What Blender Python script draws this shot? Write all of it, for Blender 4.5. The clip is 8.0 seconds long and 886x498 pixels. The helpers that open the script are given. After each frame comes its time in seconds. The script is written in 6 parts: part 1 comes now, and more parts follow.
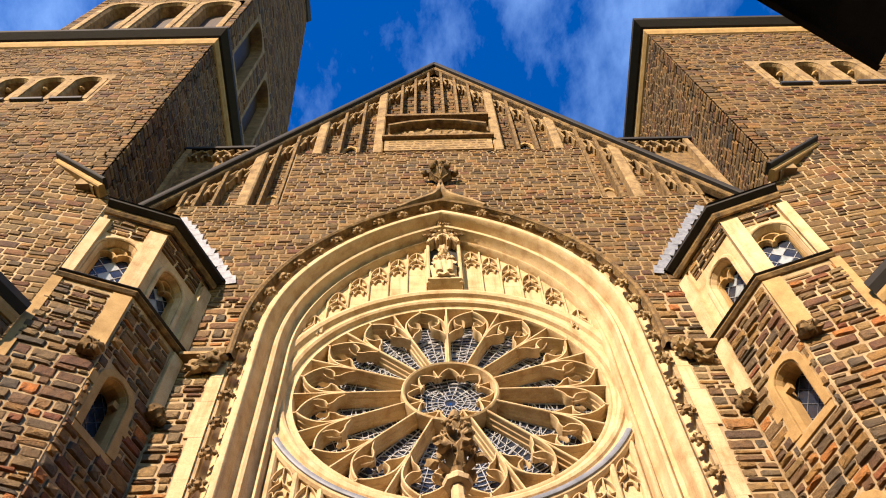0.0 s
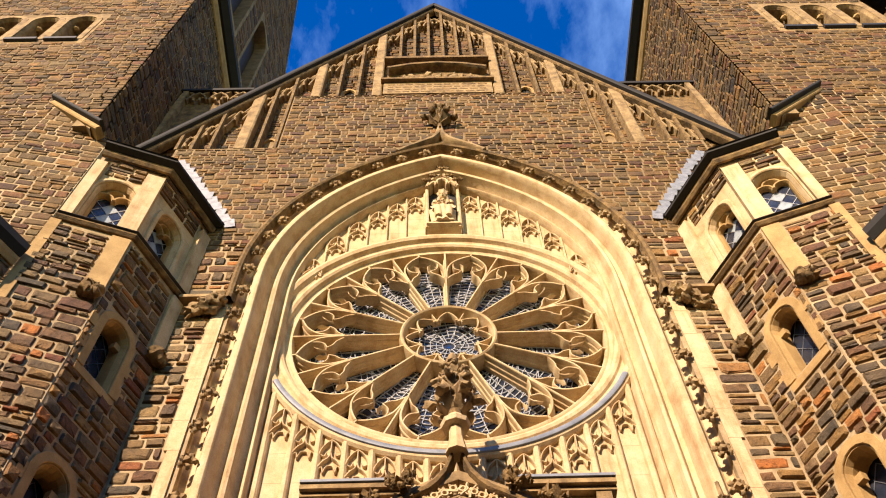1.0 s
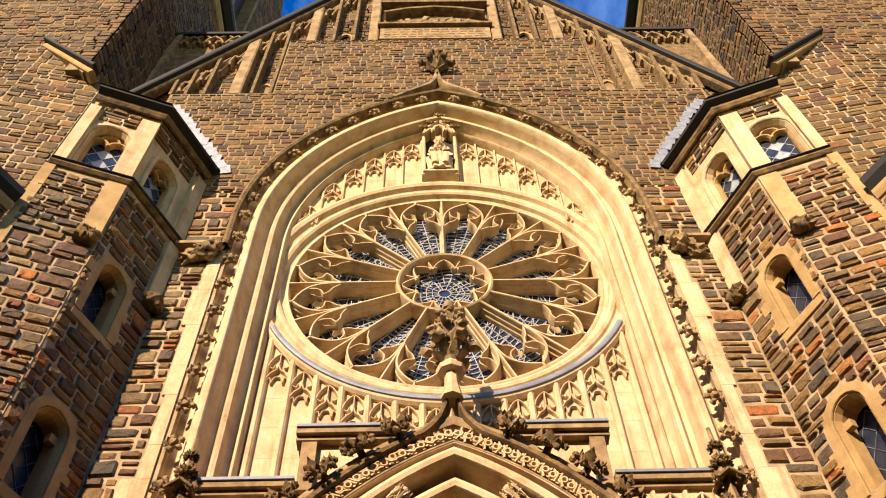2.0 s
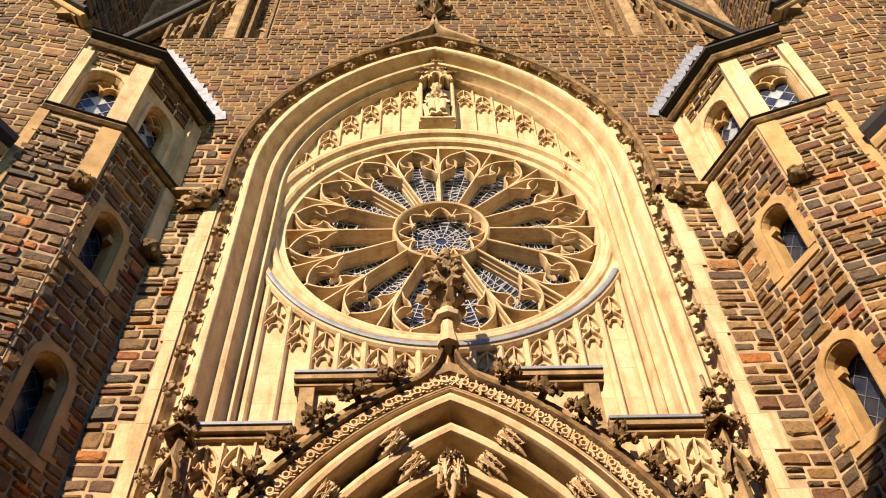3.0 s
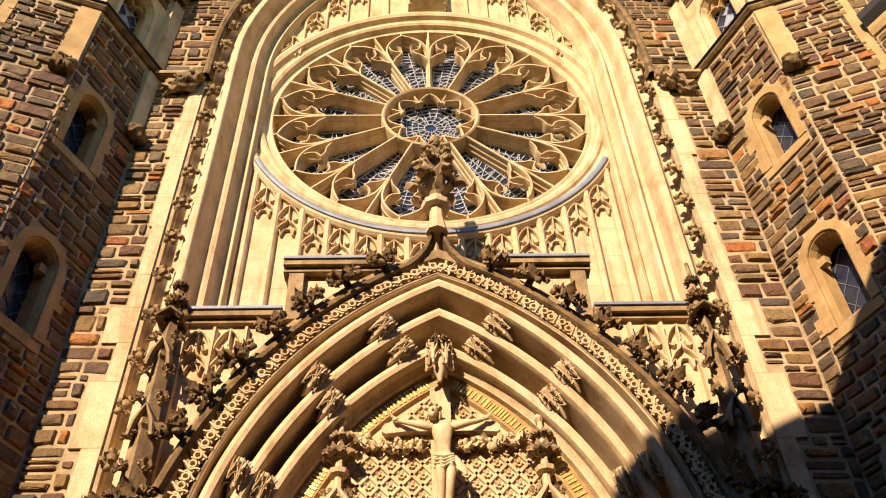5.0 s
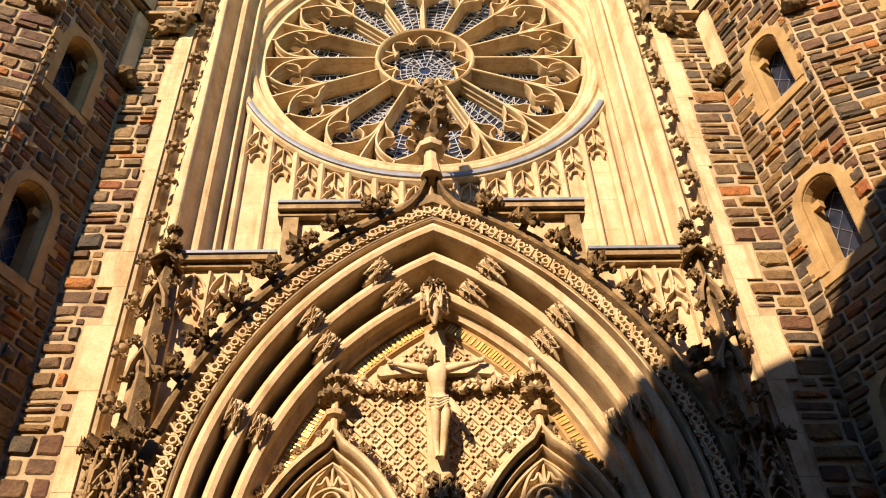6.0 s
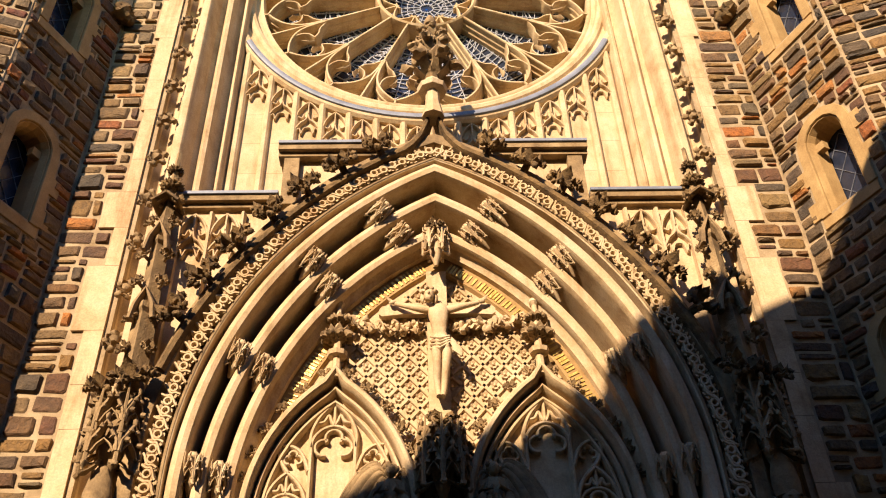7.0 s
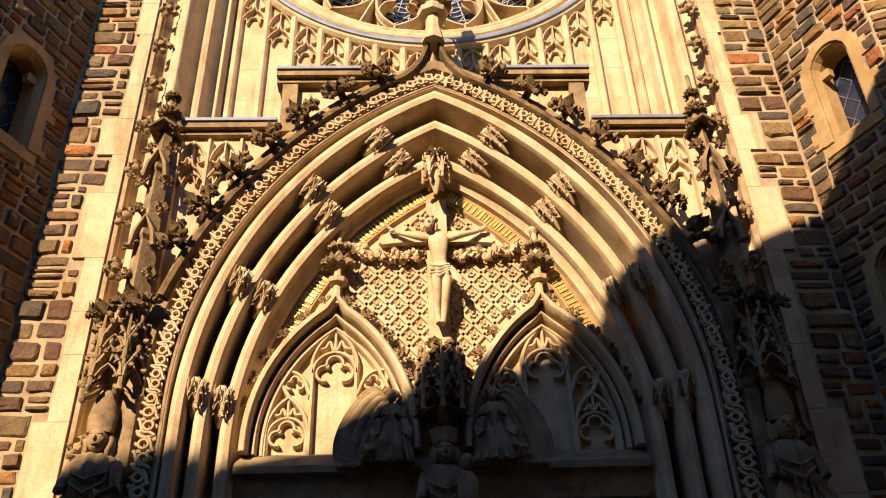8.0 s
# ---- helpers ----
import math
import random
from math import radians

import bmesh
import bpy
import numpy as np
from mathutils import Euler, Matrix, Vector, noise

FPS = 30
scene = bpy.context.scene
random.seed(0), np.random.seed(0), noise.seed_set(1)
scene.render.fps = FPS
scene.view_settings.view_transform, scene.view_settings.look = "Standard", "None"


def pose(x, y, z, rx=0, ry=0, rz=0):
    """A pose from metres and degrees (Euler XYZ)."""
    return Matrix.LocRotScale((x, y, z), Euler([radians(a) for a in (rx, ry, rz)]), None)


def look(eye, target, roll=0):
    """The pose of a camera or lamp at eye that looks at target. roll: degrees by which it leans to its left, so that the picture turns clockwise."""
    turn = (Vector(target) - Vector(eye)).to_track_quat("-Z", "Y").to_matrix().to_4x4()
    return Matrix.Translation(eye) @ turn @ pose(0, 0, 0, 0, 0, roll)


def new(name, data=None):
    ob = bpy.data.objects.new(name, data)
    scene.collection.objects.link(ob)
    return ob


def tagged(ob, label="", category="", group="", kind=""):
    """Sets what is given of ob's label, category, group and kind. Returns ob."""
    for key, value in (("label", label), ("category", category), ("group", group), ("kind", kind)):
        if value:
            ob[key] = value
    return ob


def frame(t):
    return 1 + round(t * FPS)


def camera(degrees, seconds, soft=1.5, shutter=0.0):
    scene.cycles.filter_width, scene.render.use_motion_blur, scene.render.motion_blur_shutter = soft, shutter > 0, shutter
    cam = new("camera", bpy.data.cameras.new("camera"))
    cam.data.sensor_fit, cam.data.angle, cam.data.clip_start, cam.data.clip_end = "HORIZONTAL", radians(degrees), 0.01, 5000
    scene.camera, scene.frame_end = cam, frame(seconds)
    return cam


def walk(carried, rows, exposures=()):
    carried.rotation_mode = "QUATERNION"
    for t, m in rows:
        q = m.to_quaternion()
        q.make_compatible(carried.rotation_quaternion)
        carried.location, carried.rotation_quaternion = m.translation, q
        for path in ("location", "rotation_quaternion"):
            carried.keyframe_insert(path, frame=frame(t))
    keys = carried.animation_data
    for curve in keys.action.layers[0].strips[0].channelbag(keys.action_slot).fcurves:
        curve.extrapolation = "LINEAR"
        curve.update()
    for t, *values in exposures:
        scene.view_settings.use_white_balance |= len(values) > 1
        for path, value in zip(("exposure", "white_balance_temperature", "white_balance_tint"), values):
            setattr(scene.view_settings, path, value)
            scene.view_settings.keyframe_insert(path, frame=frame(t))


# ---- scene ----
# ---- camera: it stands at one spot before the church and tilts down ----
cam = camera(53.2, 8.0, soft=1.1)
PATH = [
    (0.0, 63.07, -1.78, 2.95), (0.5, 61.36, -1.66, 2.73), (1.0, 59.47, -1.57, 2.49),
    (1.5, 57.75, -1.64, 2.36), (3.0, 52.69, -1.88, 2.22), (3.5, 50.96, -1.95, 2.18),
    (4.0, 49.03, -2.09, 2.19), (4.5, 47.22, -2.29, 2.19), (6.0, 41.76, -2.81, 2.52),
    (6.5, 40.00, -2.74, 2.45), (7.0, 37.95, -2.48, 2.21), (7.5, 35.82, -2.32, 2.03),
    (8.0, 33.31, -2.28, 1.94),
]
EYE = (-0.30, 0.0, 1.6)
walk(cam, [(t, pose(*EYE, 90 + p, 0, y) @ pose(0, 0, 0, 0, 0, -r)) for t, p, y, r in PATH],
     exposures=[(0.0, 1.18), (8.0, 1.18)])

# ---- daylight: low warm sun from the front left, clear sky with thin cloud ----
SUN_AZ, SUN_EL = radians(27.0), radians(27.8)
TO_SUN = Vector((-math.sin(SUN_AZ) * math.cos(SUN_EL), -math.cos(SUN_AZ) * math.cos(SUN_EL), math.sin(SUN_EL)))
world = bpy.data.worlds.new("sky")
scene.world = world
world.use_nodes = True
wn, wl = world.node_tree.nodes, world.node_tree.links
sky = wn.new("ShaderNodeTexSky")
sky.sky_type, sky.sun_disc = "NISHITA", False
sky.sun_elevation, sky.sun_rotation = SUN_EL, math.pi + SUN_AZ
sky.ozone_density, sky.dust_density, sky.air_density = 1.5, 0.1, 2.0
wc = wn.new("ShaderNodeTexCoord")
wm = wn.new("ShaderNodeMapping")
wm.inputs["Scale"].default_value = (3.0, 1.6, 2.2)
wm.inputs["Rotation"].default_value = (0.3, 0.5, 0.4)
wnoise = wn.new("ShaderNodeTexNoise")
wnoise.inputs["Scale"].default_value, wnoise.inputs["Detail"].default_value = 2.2, 8.0
wnoise.inputs["Roughness"].default_value = 0.62
wramp = wn.new("ShaderNodeValToRGB")
wramp.color_ramp.elements[0].position, wramp.color_ramp.elements[1].position = 0.47, 1.0
wmix = wn.new("ShaderNodeMixRGB")
wmix.inputs[2].default_value = (2.9, 4.8, 8.8, 1)
wl.new(wc.outputs["Generated"], wm.inputs["Vector"])
wl.new(wm.outputs["Vector"], wnoise.inputs["Vector"])
wl.new(wnoise.outputs["Fac"], wramp.inputs["Fac"])
wl.new(wramp.outputs["Color"], wmix.inputs[0])
whue = wn.new("ShaderNodeHueSaturation")
whue.inputs["Saturation"].default_value = 1.75
whue.inputs["Hue"].default_value = 0.536
wl.new(sky.outputs["Color"], whue.inputs["Color"])
wl.new(whue.outputs["Color"], wmix.inputs[1])
wl.new(wmix.outputs["Color"], wn["Background"].inputs["Color"])
wn["Background"].inputs["Strength"].default_value = 0.084
sun = new("sun", bpy.data.lights.new("sun", "SUN"))
sun.data.energy, sun.data.angle, sun.data.color = 5.0, radians(0.6), (1.0, 0.77, 0.565)
sun.matrix_world = look((0, 0, 0), tuple(-TO_SUN))


# ---- materials ----
def material(name, stops, rough=0.85, metal=0.0, scale=5.0, bump=0.3, pick="", fine=45.0, joints=0.0, streak=0.0, fine_mix=0.35, lichen=0.0):
    """Colours along stops, chosen by piece (pick) or by soft stains, with grain, streaks and relief."""
    m = bpy.data.materials.new(name)
    m.use_nodes = True
    n, l = m.node_tree.nodes, m.node_tree.links
    b = n["Principled BSDF"]
    b.inputs["Roughness"].default_value, b.inputs["Metallic"].default_value = rough, metal
    co = n.new("ShaderNodeTexCoord")
    geo = n.new("ShaderNodeNewGeometry")
    place = geo.outputs["Position"]
    big, small = n.new("ShaderNodeTexNoise"), n.new("ShaderNodeTexNoise")
    for t, s, d in ((big, scale, 6.0), (small, fine, 5.0)):
        t.inputs["Scale"].default_value, t.inputs["Detail"].default_value = s, d
        t.inputs["Roughness"].default_value = 0.65
        l.new(place, t.inputs["Vector"])
    ramp = n.new("ShaderNodeValToRGB")
    while len(ramp.color_ramp.elements) < len(stops):
        ramp.color_ramp.elements.new(0.5)
    for e, (at, c) in zip(ramp.color_ramp.elements, stops):
        e.position, e.color = at, (*c, 1)
    if pick == "island":
        l.new(geo.outputs["Random Per Island"], ramp.inputs["Fac"])
    elif pick == "object":
        l.new(n.new("ShaderNodeObjectInfo").outputs["Random"], ramp.inputs["Fac"])
    else:
        l.new(big.outputs["Fac"], ramp.inputs["Fac"])
    colour = ramp.outputs["Color"]
    if pick:
        mul = n.new("ShaderNodeMixRGB")
        mul.blend_type = "OVERLAY"
        mul.inputs[0].default_value = 1.0
        l.new(colour, mul.inputs[1])
        l.new(big.outputs["Fac"], mul.inputs[2])
        colour = mul.outputs["Color"]
    grain = n.new("ShaderNodeMixRGB")
    grain.blend_type = "OVERLAY"
    grain.inputs[0].default_value = fine_mix
    l.new(colour, grain.inputs[1])
    l.new(small.outputs["Fac"], grain.inputs[2])
    colour = grain.outputs["Color"]
    if streak:
        mp = n.new("ShaderNodeMapping")
        mp.inputs["Scale"].default_value = (3.0, 3.0, 0.35)
        st = n.new("ShaderNodeTexNoise")
        st.inputs["Scale"].default_value, st.inputs["Detail"].default_value = 1.6, 7.0
        st.inputs["Roughness"].default_value = 0.7
        sr = n.new("ShaderNodeValToRGB")
        sr.color_ramp.elements[0].position, sr.color_ramp.elements[1].position = 0.50, 0.78
        mx = n.new("ShaderNodeMixRGB")
        mx.blend_type = "MULTIPLY"
        mx.inputs[2].default_value = (0.50, 0.30, 0.13, 1)
        sm = n.new("ShaderNodeMath")
        sm.operation = "MULTIPLY"
        sm.inputs[1].default_value = streak
        l.new(place, mp.inputs["Vector"])
        l.new(mp.outputs["Vector"], st.inputs["Vector"])
        l.new(st.outputs["Fac"], sr.inputs["Fac"])
        l.new(sr.outputs["Color"], sm.inputs[0])
        l.new(sm.outputs["Value"], mx.inputs[0])
        l.new(colour, mx.inputs[1])
        colour = mx.outputs["Color"]
    if lichen:
        for tone, sc, a, b_, k in (((0.21, 0.125, 0.032, 1), 0.9, 0.45, 0.66, lichen), ((0.035, 0.026, 0.017, 1), 1.7, 0.55, 0.72, lichen * 0.8)):
            ln, lr, lm, lx = n.new("ShaderNodeTexNoise"), n.new("ShaderNodeValToRGB"), n.new("ShaderNodeMath"), n.new("ShaderNodeMixRGB")
            ln.inputs["Scale"].default_value, ln.inputs["Detail"].default_value, ln.inputs["Roughness"].default_value = sc, 9.0, 0.72
            lr.color_ramp.elements[0].position, lr.color_ramp.elements[1].position = a, b_
            lm.operation = "MULTIPLY"
            lm.inputs[1].default_value = k
            lx.inputs[2].default_value = tone
            l.new(place, ln.inputs["Vector"])
            l.new(ln.outputs["Fac"], lr.inputs["Fac"])
            l.new(lr.outputs["Color"], lm.inputs[0])
            l.new(lm.outputs["Value"], lx.inputs[0])
            l.new(colour, lx.inputs[1])
            colour = lx.outputs["Color"]
    if joints:
        sep, com = n.new("ShaderNodeSeparateXYZ"), n.new("ShaderNodeCombineXYZ")
        brick = n.new("ShaderNodeTexBrick")
        brick.inputs["Color1"].default_value, brick.inputs["Color2"].default_value = (1, 1, 1, 1), (0.88, 0.85, 0.80, 1)
        brick.inputs["Mortar"].default_value = (0.55, 0.46, 0.34, 1)
        brick.inputs["Scale"].default_value, brick.inputs["Mortar Size"].default_value = 1.0, 0.006
        brick.inputs["Brick Width"].default_value, brick.inputs["Row Height"].default_value = 0.83, 0.62
        jm = n.new("ShaderNodeMixRGB")
        jm.blend_type = "MULTIPLY"
        jm.inputs[0].default_value = joints
        l.new(place, sep.inputs[0])
        l.new(sep.outputs["X"], com.inputs["X"])
        l.new(sep.outputs["Z"], com.inputs["Y"])
        l.new(com.outputs[0], brick.inputs["Vector"])
        l.new(colour, jm.inputs[1])
        l.new(brick.outputs["Color"], jm.inputs[2])
        colour = jm.outputs["Color"]
    l.new(colour, b.inputs["Base Color"])
    if bump:
        add = n.new("ShaderNodeMath")
        add.operation = "MULTIPLY_ADD"
        add.inputs[1].default_value = 0.35
        l.new(small.outputs["Fac"], add.inputs[0])
        l.new(big.outputs["Fac"], add.inputs[2])
        bp = n.new("ShaderNodeBump")
        bp.inputs["Strength"].default_value, bp.inputs["Distance"].default_value = bump, 0.05
        l.new(add.outputs["Value"], bp.inputs["Height"])
        l.new(bp.outputs["Normal"], b.inputs["Normal"])
    return m


RUBBLE = [(0.0, (0.034, 0.027, 0.018)), (0.10, (0.190, 0.100, 0.022)), (0.20, (0.056, 0.041, 0.024)), (0.32, (0.225, 0.120, 0.026)),
          (0.42, (0.085, 0.029, 0.012)), (0.54, (0.160, 0.106, 0.042)), (0.66, (0.098, 0.040, 0.012)), (0.78, (0.050, 0.040, 0.025)),
          (0.88, (0.200, 0.124, 0.040)), (0.95, (0.330, 0.108, 0.012)), (1.0, (0.130, 0.034, 0.012))]
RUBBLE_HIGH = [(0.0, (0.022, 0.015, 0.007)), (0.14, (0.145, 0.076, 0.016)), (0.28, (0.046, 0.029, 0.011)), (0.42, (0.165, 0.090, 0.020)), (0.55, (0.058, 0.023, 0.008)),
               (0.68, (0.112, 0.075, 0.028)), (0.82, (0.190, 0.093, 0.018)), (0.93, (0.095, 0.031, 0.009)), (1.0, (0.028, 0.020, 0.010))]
STONE = material("rubble_stone", RUBBLE, 0.8, pick="object", scale=9, fine=38, bump=0.9, fine_mix=0.75, lichen=0.22)
STONES = material("rubble_stones", RUBBLE, 0.8, pick="island", scale=9, fine=38, bump=0.9, fine_mix=0.75, lichen=0.22)
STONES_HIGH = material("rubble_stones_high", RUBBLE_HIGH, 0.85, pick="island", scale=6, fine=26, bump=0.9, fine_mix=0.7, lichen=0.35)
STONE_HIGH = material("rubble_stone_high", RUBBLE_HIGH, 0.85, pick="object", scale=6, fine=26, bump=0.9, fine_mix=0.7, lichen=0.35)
MORTAR = material("mortar", [(0.3, (0.205, 0.138, 0.064)), (0.7, (0.430, 0.325, 0.190))], 0.95, scale=3, bump=0.5)
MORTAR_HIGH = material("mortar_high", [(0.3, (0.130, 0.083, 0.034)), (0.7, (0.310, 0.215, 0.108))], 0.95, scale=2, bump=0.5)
SAND = material("sandstone", [(0.22, (0.310, 0.195, 0.080)), (0.45, (0.475, 0.345, 0.182)), (0.75, (0.570, 0.450, 0.280))], 0.85, scale=2.4, bump=0.3, streak=0.8, fine_mix=0.4)
SAND_BLOCK = material("sandstone_blocks", [(0.22, (0.310, 0.195, 0.080)), (0.45, (0.475, 0.345, 0.182)), (0.75, (0.570, 0.450, 0.280))], 0.85, scale=2.4, bump=0.3, streak=0.8, fine_mix=0.4, joints=0.7)
SAND_OLD = material("weathered_sandstone", [(0.3, (0.105, 0.066, 0.028)), (0.5, (0.255, 0.170, 0.076)), (0.72, (0.390, 0.275, 0.132))], 0.9, scale=3.0, bump=0.6, streak=0.5)
SAND_DARK = material("dark_carved_stone", [(0.3, (0.045, 0.027, 0.010)), (0.5, (0.150, 0.090, 0.031)), (0.75, (0.310, 0.196, 0.072))], 0.9, scale=5.0, bump=0.8)
OCHRE = material("ochre_sandstone", [(0.3, (0.260, 0.158, 0.052)), (0.7, (0.420, 0.275, 0.108))], 0.85, scale=3.0, bump=0.3, streak=0.3)
LEAD = material("lead_sheet", [(0.3, (0.106, 0.119, 0.145)), (0.7, (0.224, 0.238, 0.271))], 0.6, 0.2, scale=3, bump=0.2)
SLATE = material("dark_slate", [(0.3, (0.012, 0.012, 0.013)), (0.7, (0.026, 0.025, 0.024))], 0.6, scale=4, bump=0.2)
FLASH = material("bright_flashing", [(0.3, (0.16, 0.17, 0.19)), (0.7, (0.30, 0.31, 0.34))], 0.5, 0.2, scale=7, bump=0.3)
# near-black gutter paint, also used for sheets of painted shade
GUTTER_SHADE = material("dark_gutter_and_shade", [(0.3, (0.006, 0.0045, 0.0035)), (0.7, (0.014, 0.010, 0.007))], 0.8, scale=4, bump=0.1)
GLASS = material("dark_leaded_glass", [(0.3, (0.008, 0.011, 0.020)), (0.7, (0.026, 0.033, 0.056))], 0.22, scale=3, bump=0.15)
PALE_GLASS = material("pale_glass_quarry", [(0.3, (0.20, 0.235, 0.27)), (0.7, (0.36, 0.40, 0.43))], 0.3, scale=9, bump=0.2)
CAME = material("white_lead_came", [(0.3, (0.363, 0.370, 0.396)), (0.7, (0.495, 0.502, 0.528))], 0.5, 0.2, scale=6, bump=0.0)
GOLD = material("gilding", [(0.3, (0.495, 0.317, 0.066)), (0.7, (0.627, 0.449, 0.132))], 0.35, 0.6, scale=9, bump=0.2)
OAK = material("dark_oak", [(0.3, (0.020, 0.013, 0.008)), (0.7, (0.053, 0.033, 0.020))], 0.6, scale=6, bump=0.3)
PLASTER = material("dull_plaster", [(0.3, (0.066, 0.056, 0.046)), (0.7, (0.112, 0.099, 0.079))], 0.9, scale=2, bump=0.3)
PAVING = material("paving", [(0.3, (0.085, 0.079, 0.070)), (0.7, (0.145, 0.133, 0.115))], 0.9, scale=1.5, bump=0.4)


# ---- mesh helpers ----
class Geo:
    """Points and faces of one mesh to be."""

    def __init__(self):
        self.v, self.f = [], []

    def add(self, pts, faces):
        k = len(self.v)
        self.v += [tuple(q) for q in pts]
        self.f += [tuple(i + k for i in f) for f in faces]
        return self

    def box(self, x0, x1, y0, y1, z0, z1, m=None):
        pts = [Vector((x, y, z)) for z in (z0, z1) for x, y in ((x0, y0), (x1, y0), (x1, y1), (x0, y1))]
        if m is not None:
            pts = [m @ q for q in pts]
        return self.add(pts, [(3, 2, 1, 0), (4, 5, 6, 7), (0, 1, 5, 4), (1, 2, 6, 5), (2, 3, 7, 6), (3, 0, 4, 7)])

    def loft(self, rings, ring_closed=False, loop=False, caps=False):
        """Skins neighbouring rings of equal length."""
        n, k = len(rings[0]), len(rings)
        faces = []
        for i in range(k if loop else k - 1):
            a, b = i * n, ((i + 1) % k) * n
            for j in range(n if ring_closed else n - 1):
                j2 = (j + 1) % n
                faces.append((a + j, a + j2, b + j2, b + j))
        if caps:
            faces += [tuple(range(n))[::-1], tuple(range((k - 1) * n, k * n))]
        return self.add([q for r in rings for q in r], faces)

    def ribbon(self, path, section, closed=False):
        """A bar along path (points x, z) with half widths at depths y: section [(half, y), ...] from front to back."""
        n = len(path)
        p = [Vector(q) for q in path]
        sides = []
        for i in range(n):
            a = p[i - 1] if (i or closed) else p[i]
            b = p[(i + 1) % n] if (i < n - 1 or closed) else p[i]
            d = b - a
            d = d.normalized() if d.length > 1e-9 else Vector((1, 0))
            sides.append(Vector((-d.y, d.x)))
        rings = []
        for q, s in zip(p, sides):
            ring = [(q.x - s.x * h, y, q.y - s.y * h) for h, y in section[::-1]] + [(q.x + s.x * h, y, q.y + s.y * h) for h, y in section]
            rings.append(ring)
        return self.loft(rings, True, closed, not closed)

    def curve(self, path, section):
        """A bar along a smooth curve through the points."""
        return self.ribbon(smooth_path(path), section)

    def tube(self, pts, r, n=8, taper=1.0):
        """A round bar through 3D points."""
        p = [Vector(q) for q in pts]
        rings = []
        for i, q in enumerate(p):
            d = (p[min(i + 1, len(p) - 1)] - p[max(i - 1, 0)]).normalized()
            a = d.orthogonal().normalized()
            b = d.cross(a)
            rr = r * (1 + (taper - 1) * i / max(1, len(p) - 1))
            rings.append([q + rr * (math.cos(t) * a + math.sin(t) * b) for t in (2 * math.pi * j / n for j in range(n))])
        return self.loft(rings, True, False, True)

    def turned(self, rows, n=12, centre=(0, 0), squash=1.0, waves=0, depth=0.0):
        """Rings of (z, radius, dx, dy) about an upright axis; waves: folds round it."""
        rings = []
        for z, r, dx, dy in rows:
            ring = []
            for j in range(n):
                t = 2 * math.pi * j / n
                rr = r * (1 + depth * math.sin(waves * t + z * 2.1)) if waves else r
                ring.append((centre[0] + dx + rr * math.cos(t), centre[1] + dy + rr * squash * math.sin(t), z))
            rings.append(ring)
        return self.loft(rings, True, False, True)

    def blob(self, c, r, seed=0.0, rough=0.35, level=2):
        """A carved lump."""
        pts, faces = ICO[level]
        out = []
        for q in pts:
            k = 1 + rough * noise.noise(q * 2.1 + Vector((seed * 3.1, seed, -seed)))
            out.append((c[0] + q.x * r[0] * k, c[1] + q.y * r[1] * k, c[2] + q.z * r[2] * k))
        return self.add(out, faces)

    def leaf(self, base, out, up, length, width, curl=1.0):
        """A carved leaf that springs along out and curls over towards up."""
        o, u = Vector(out).normalized(), Vector(up).normalized()
        s = o.cross(u).normalized()
        top, low = [], []
        for i in range(6):
            t = i / 5
            w = width * (0.35 + 1.5 * t - 1.85 * t ** 3) * (1 + 0.25 * math.sin(i * 2.6))
            q = Vector(base) + o * length * (t - 0.35 * curl * t ** 3) + u * length * curl * (0.55 * t ** 2)
            nrm = (u - o * 0.9 * curl * t).normalized()
            top.append([q - s * w + nrm * 0.10 * w, q + nrm * 0.30 * w, q + s * w + nrm * 0.10 * w])
            low.append([q + s * w * 0.9 - nrm * 0.25 * w, q - nrm * 0.15 * w, q - s * w * 0.9 - nrm * 0.25 * w])
        return self.loft([a + b for a, b in zip(top, low)], True, False, True)

    def moved(self, m):
        g = Geo()
        g.v = [tuple(m @ Vector(q)) for q in self.v]
        g.f = list(self.f)
        return g

    def plus(self, other):
        return self.add(other.v, other.f)


def smooth_path(pts, n=4):
    """More points along a soft curve through the given ones."""
    q = [Vector(a) for a in pts]
    q = [2 * q[0] - q[1]] + q + [2 * q[-1] - q[-2]]
    out = []
    for a, b, c, d in zip(q, q[1:], q[2:], q[3:]):
        for k in range(n):
            t = k / n
            out.append(tuple(0.5 * (2 * b + (c - a) * t + (2 * a - 5 * b + 4 * c - d) * t * t + (3 * b - a - 3 * c + d) * t ** 3)))
    return out + [tuple(pts[-1])]


ICO = {}
for level in (1, 2, 3):
    ball = bmesh.new()
    bmesh.ops.create_icosphere(ball, subdivisions=level, radius=1.0)
    ICO[level] = ([q.co.copy() for q in ball.verts], [tuple(q.index for q in f.verts) for f in ball.faces])
    ball.free()


def mesh_of(name, g, mat, smooth=0.0):
    me = bpy.data.meshes.new(name)
    me.from_pydata(g.v, [], g.f)
    bm = bmesh.new()
    bm.from_mesh(me)
    bmesh.ops.recalc_face_normals(bm, faces=bm.faces)
    bm.to_mesh(me)
    bm.free()
    if smooth:
        me.polygons.foreach_set("use_smooth", [True] * len(me.polygons))
        me.set_sharp_from_angle(angle=radians(smooth))
    me.materials.append(mat)
    return me


def part(name, g, mat, parent=None, label="", smooth=0.0, kind=""):
    ob = new(name, g if isinstance(g, bpy.types.Mesh) else mesh_of(name, g, mat, smooth))
    if parent is not None:
        under(ob, parent)
    return tagged(ob, label=label, kind=kind)


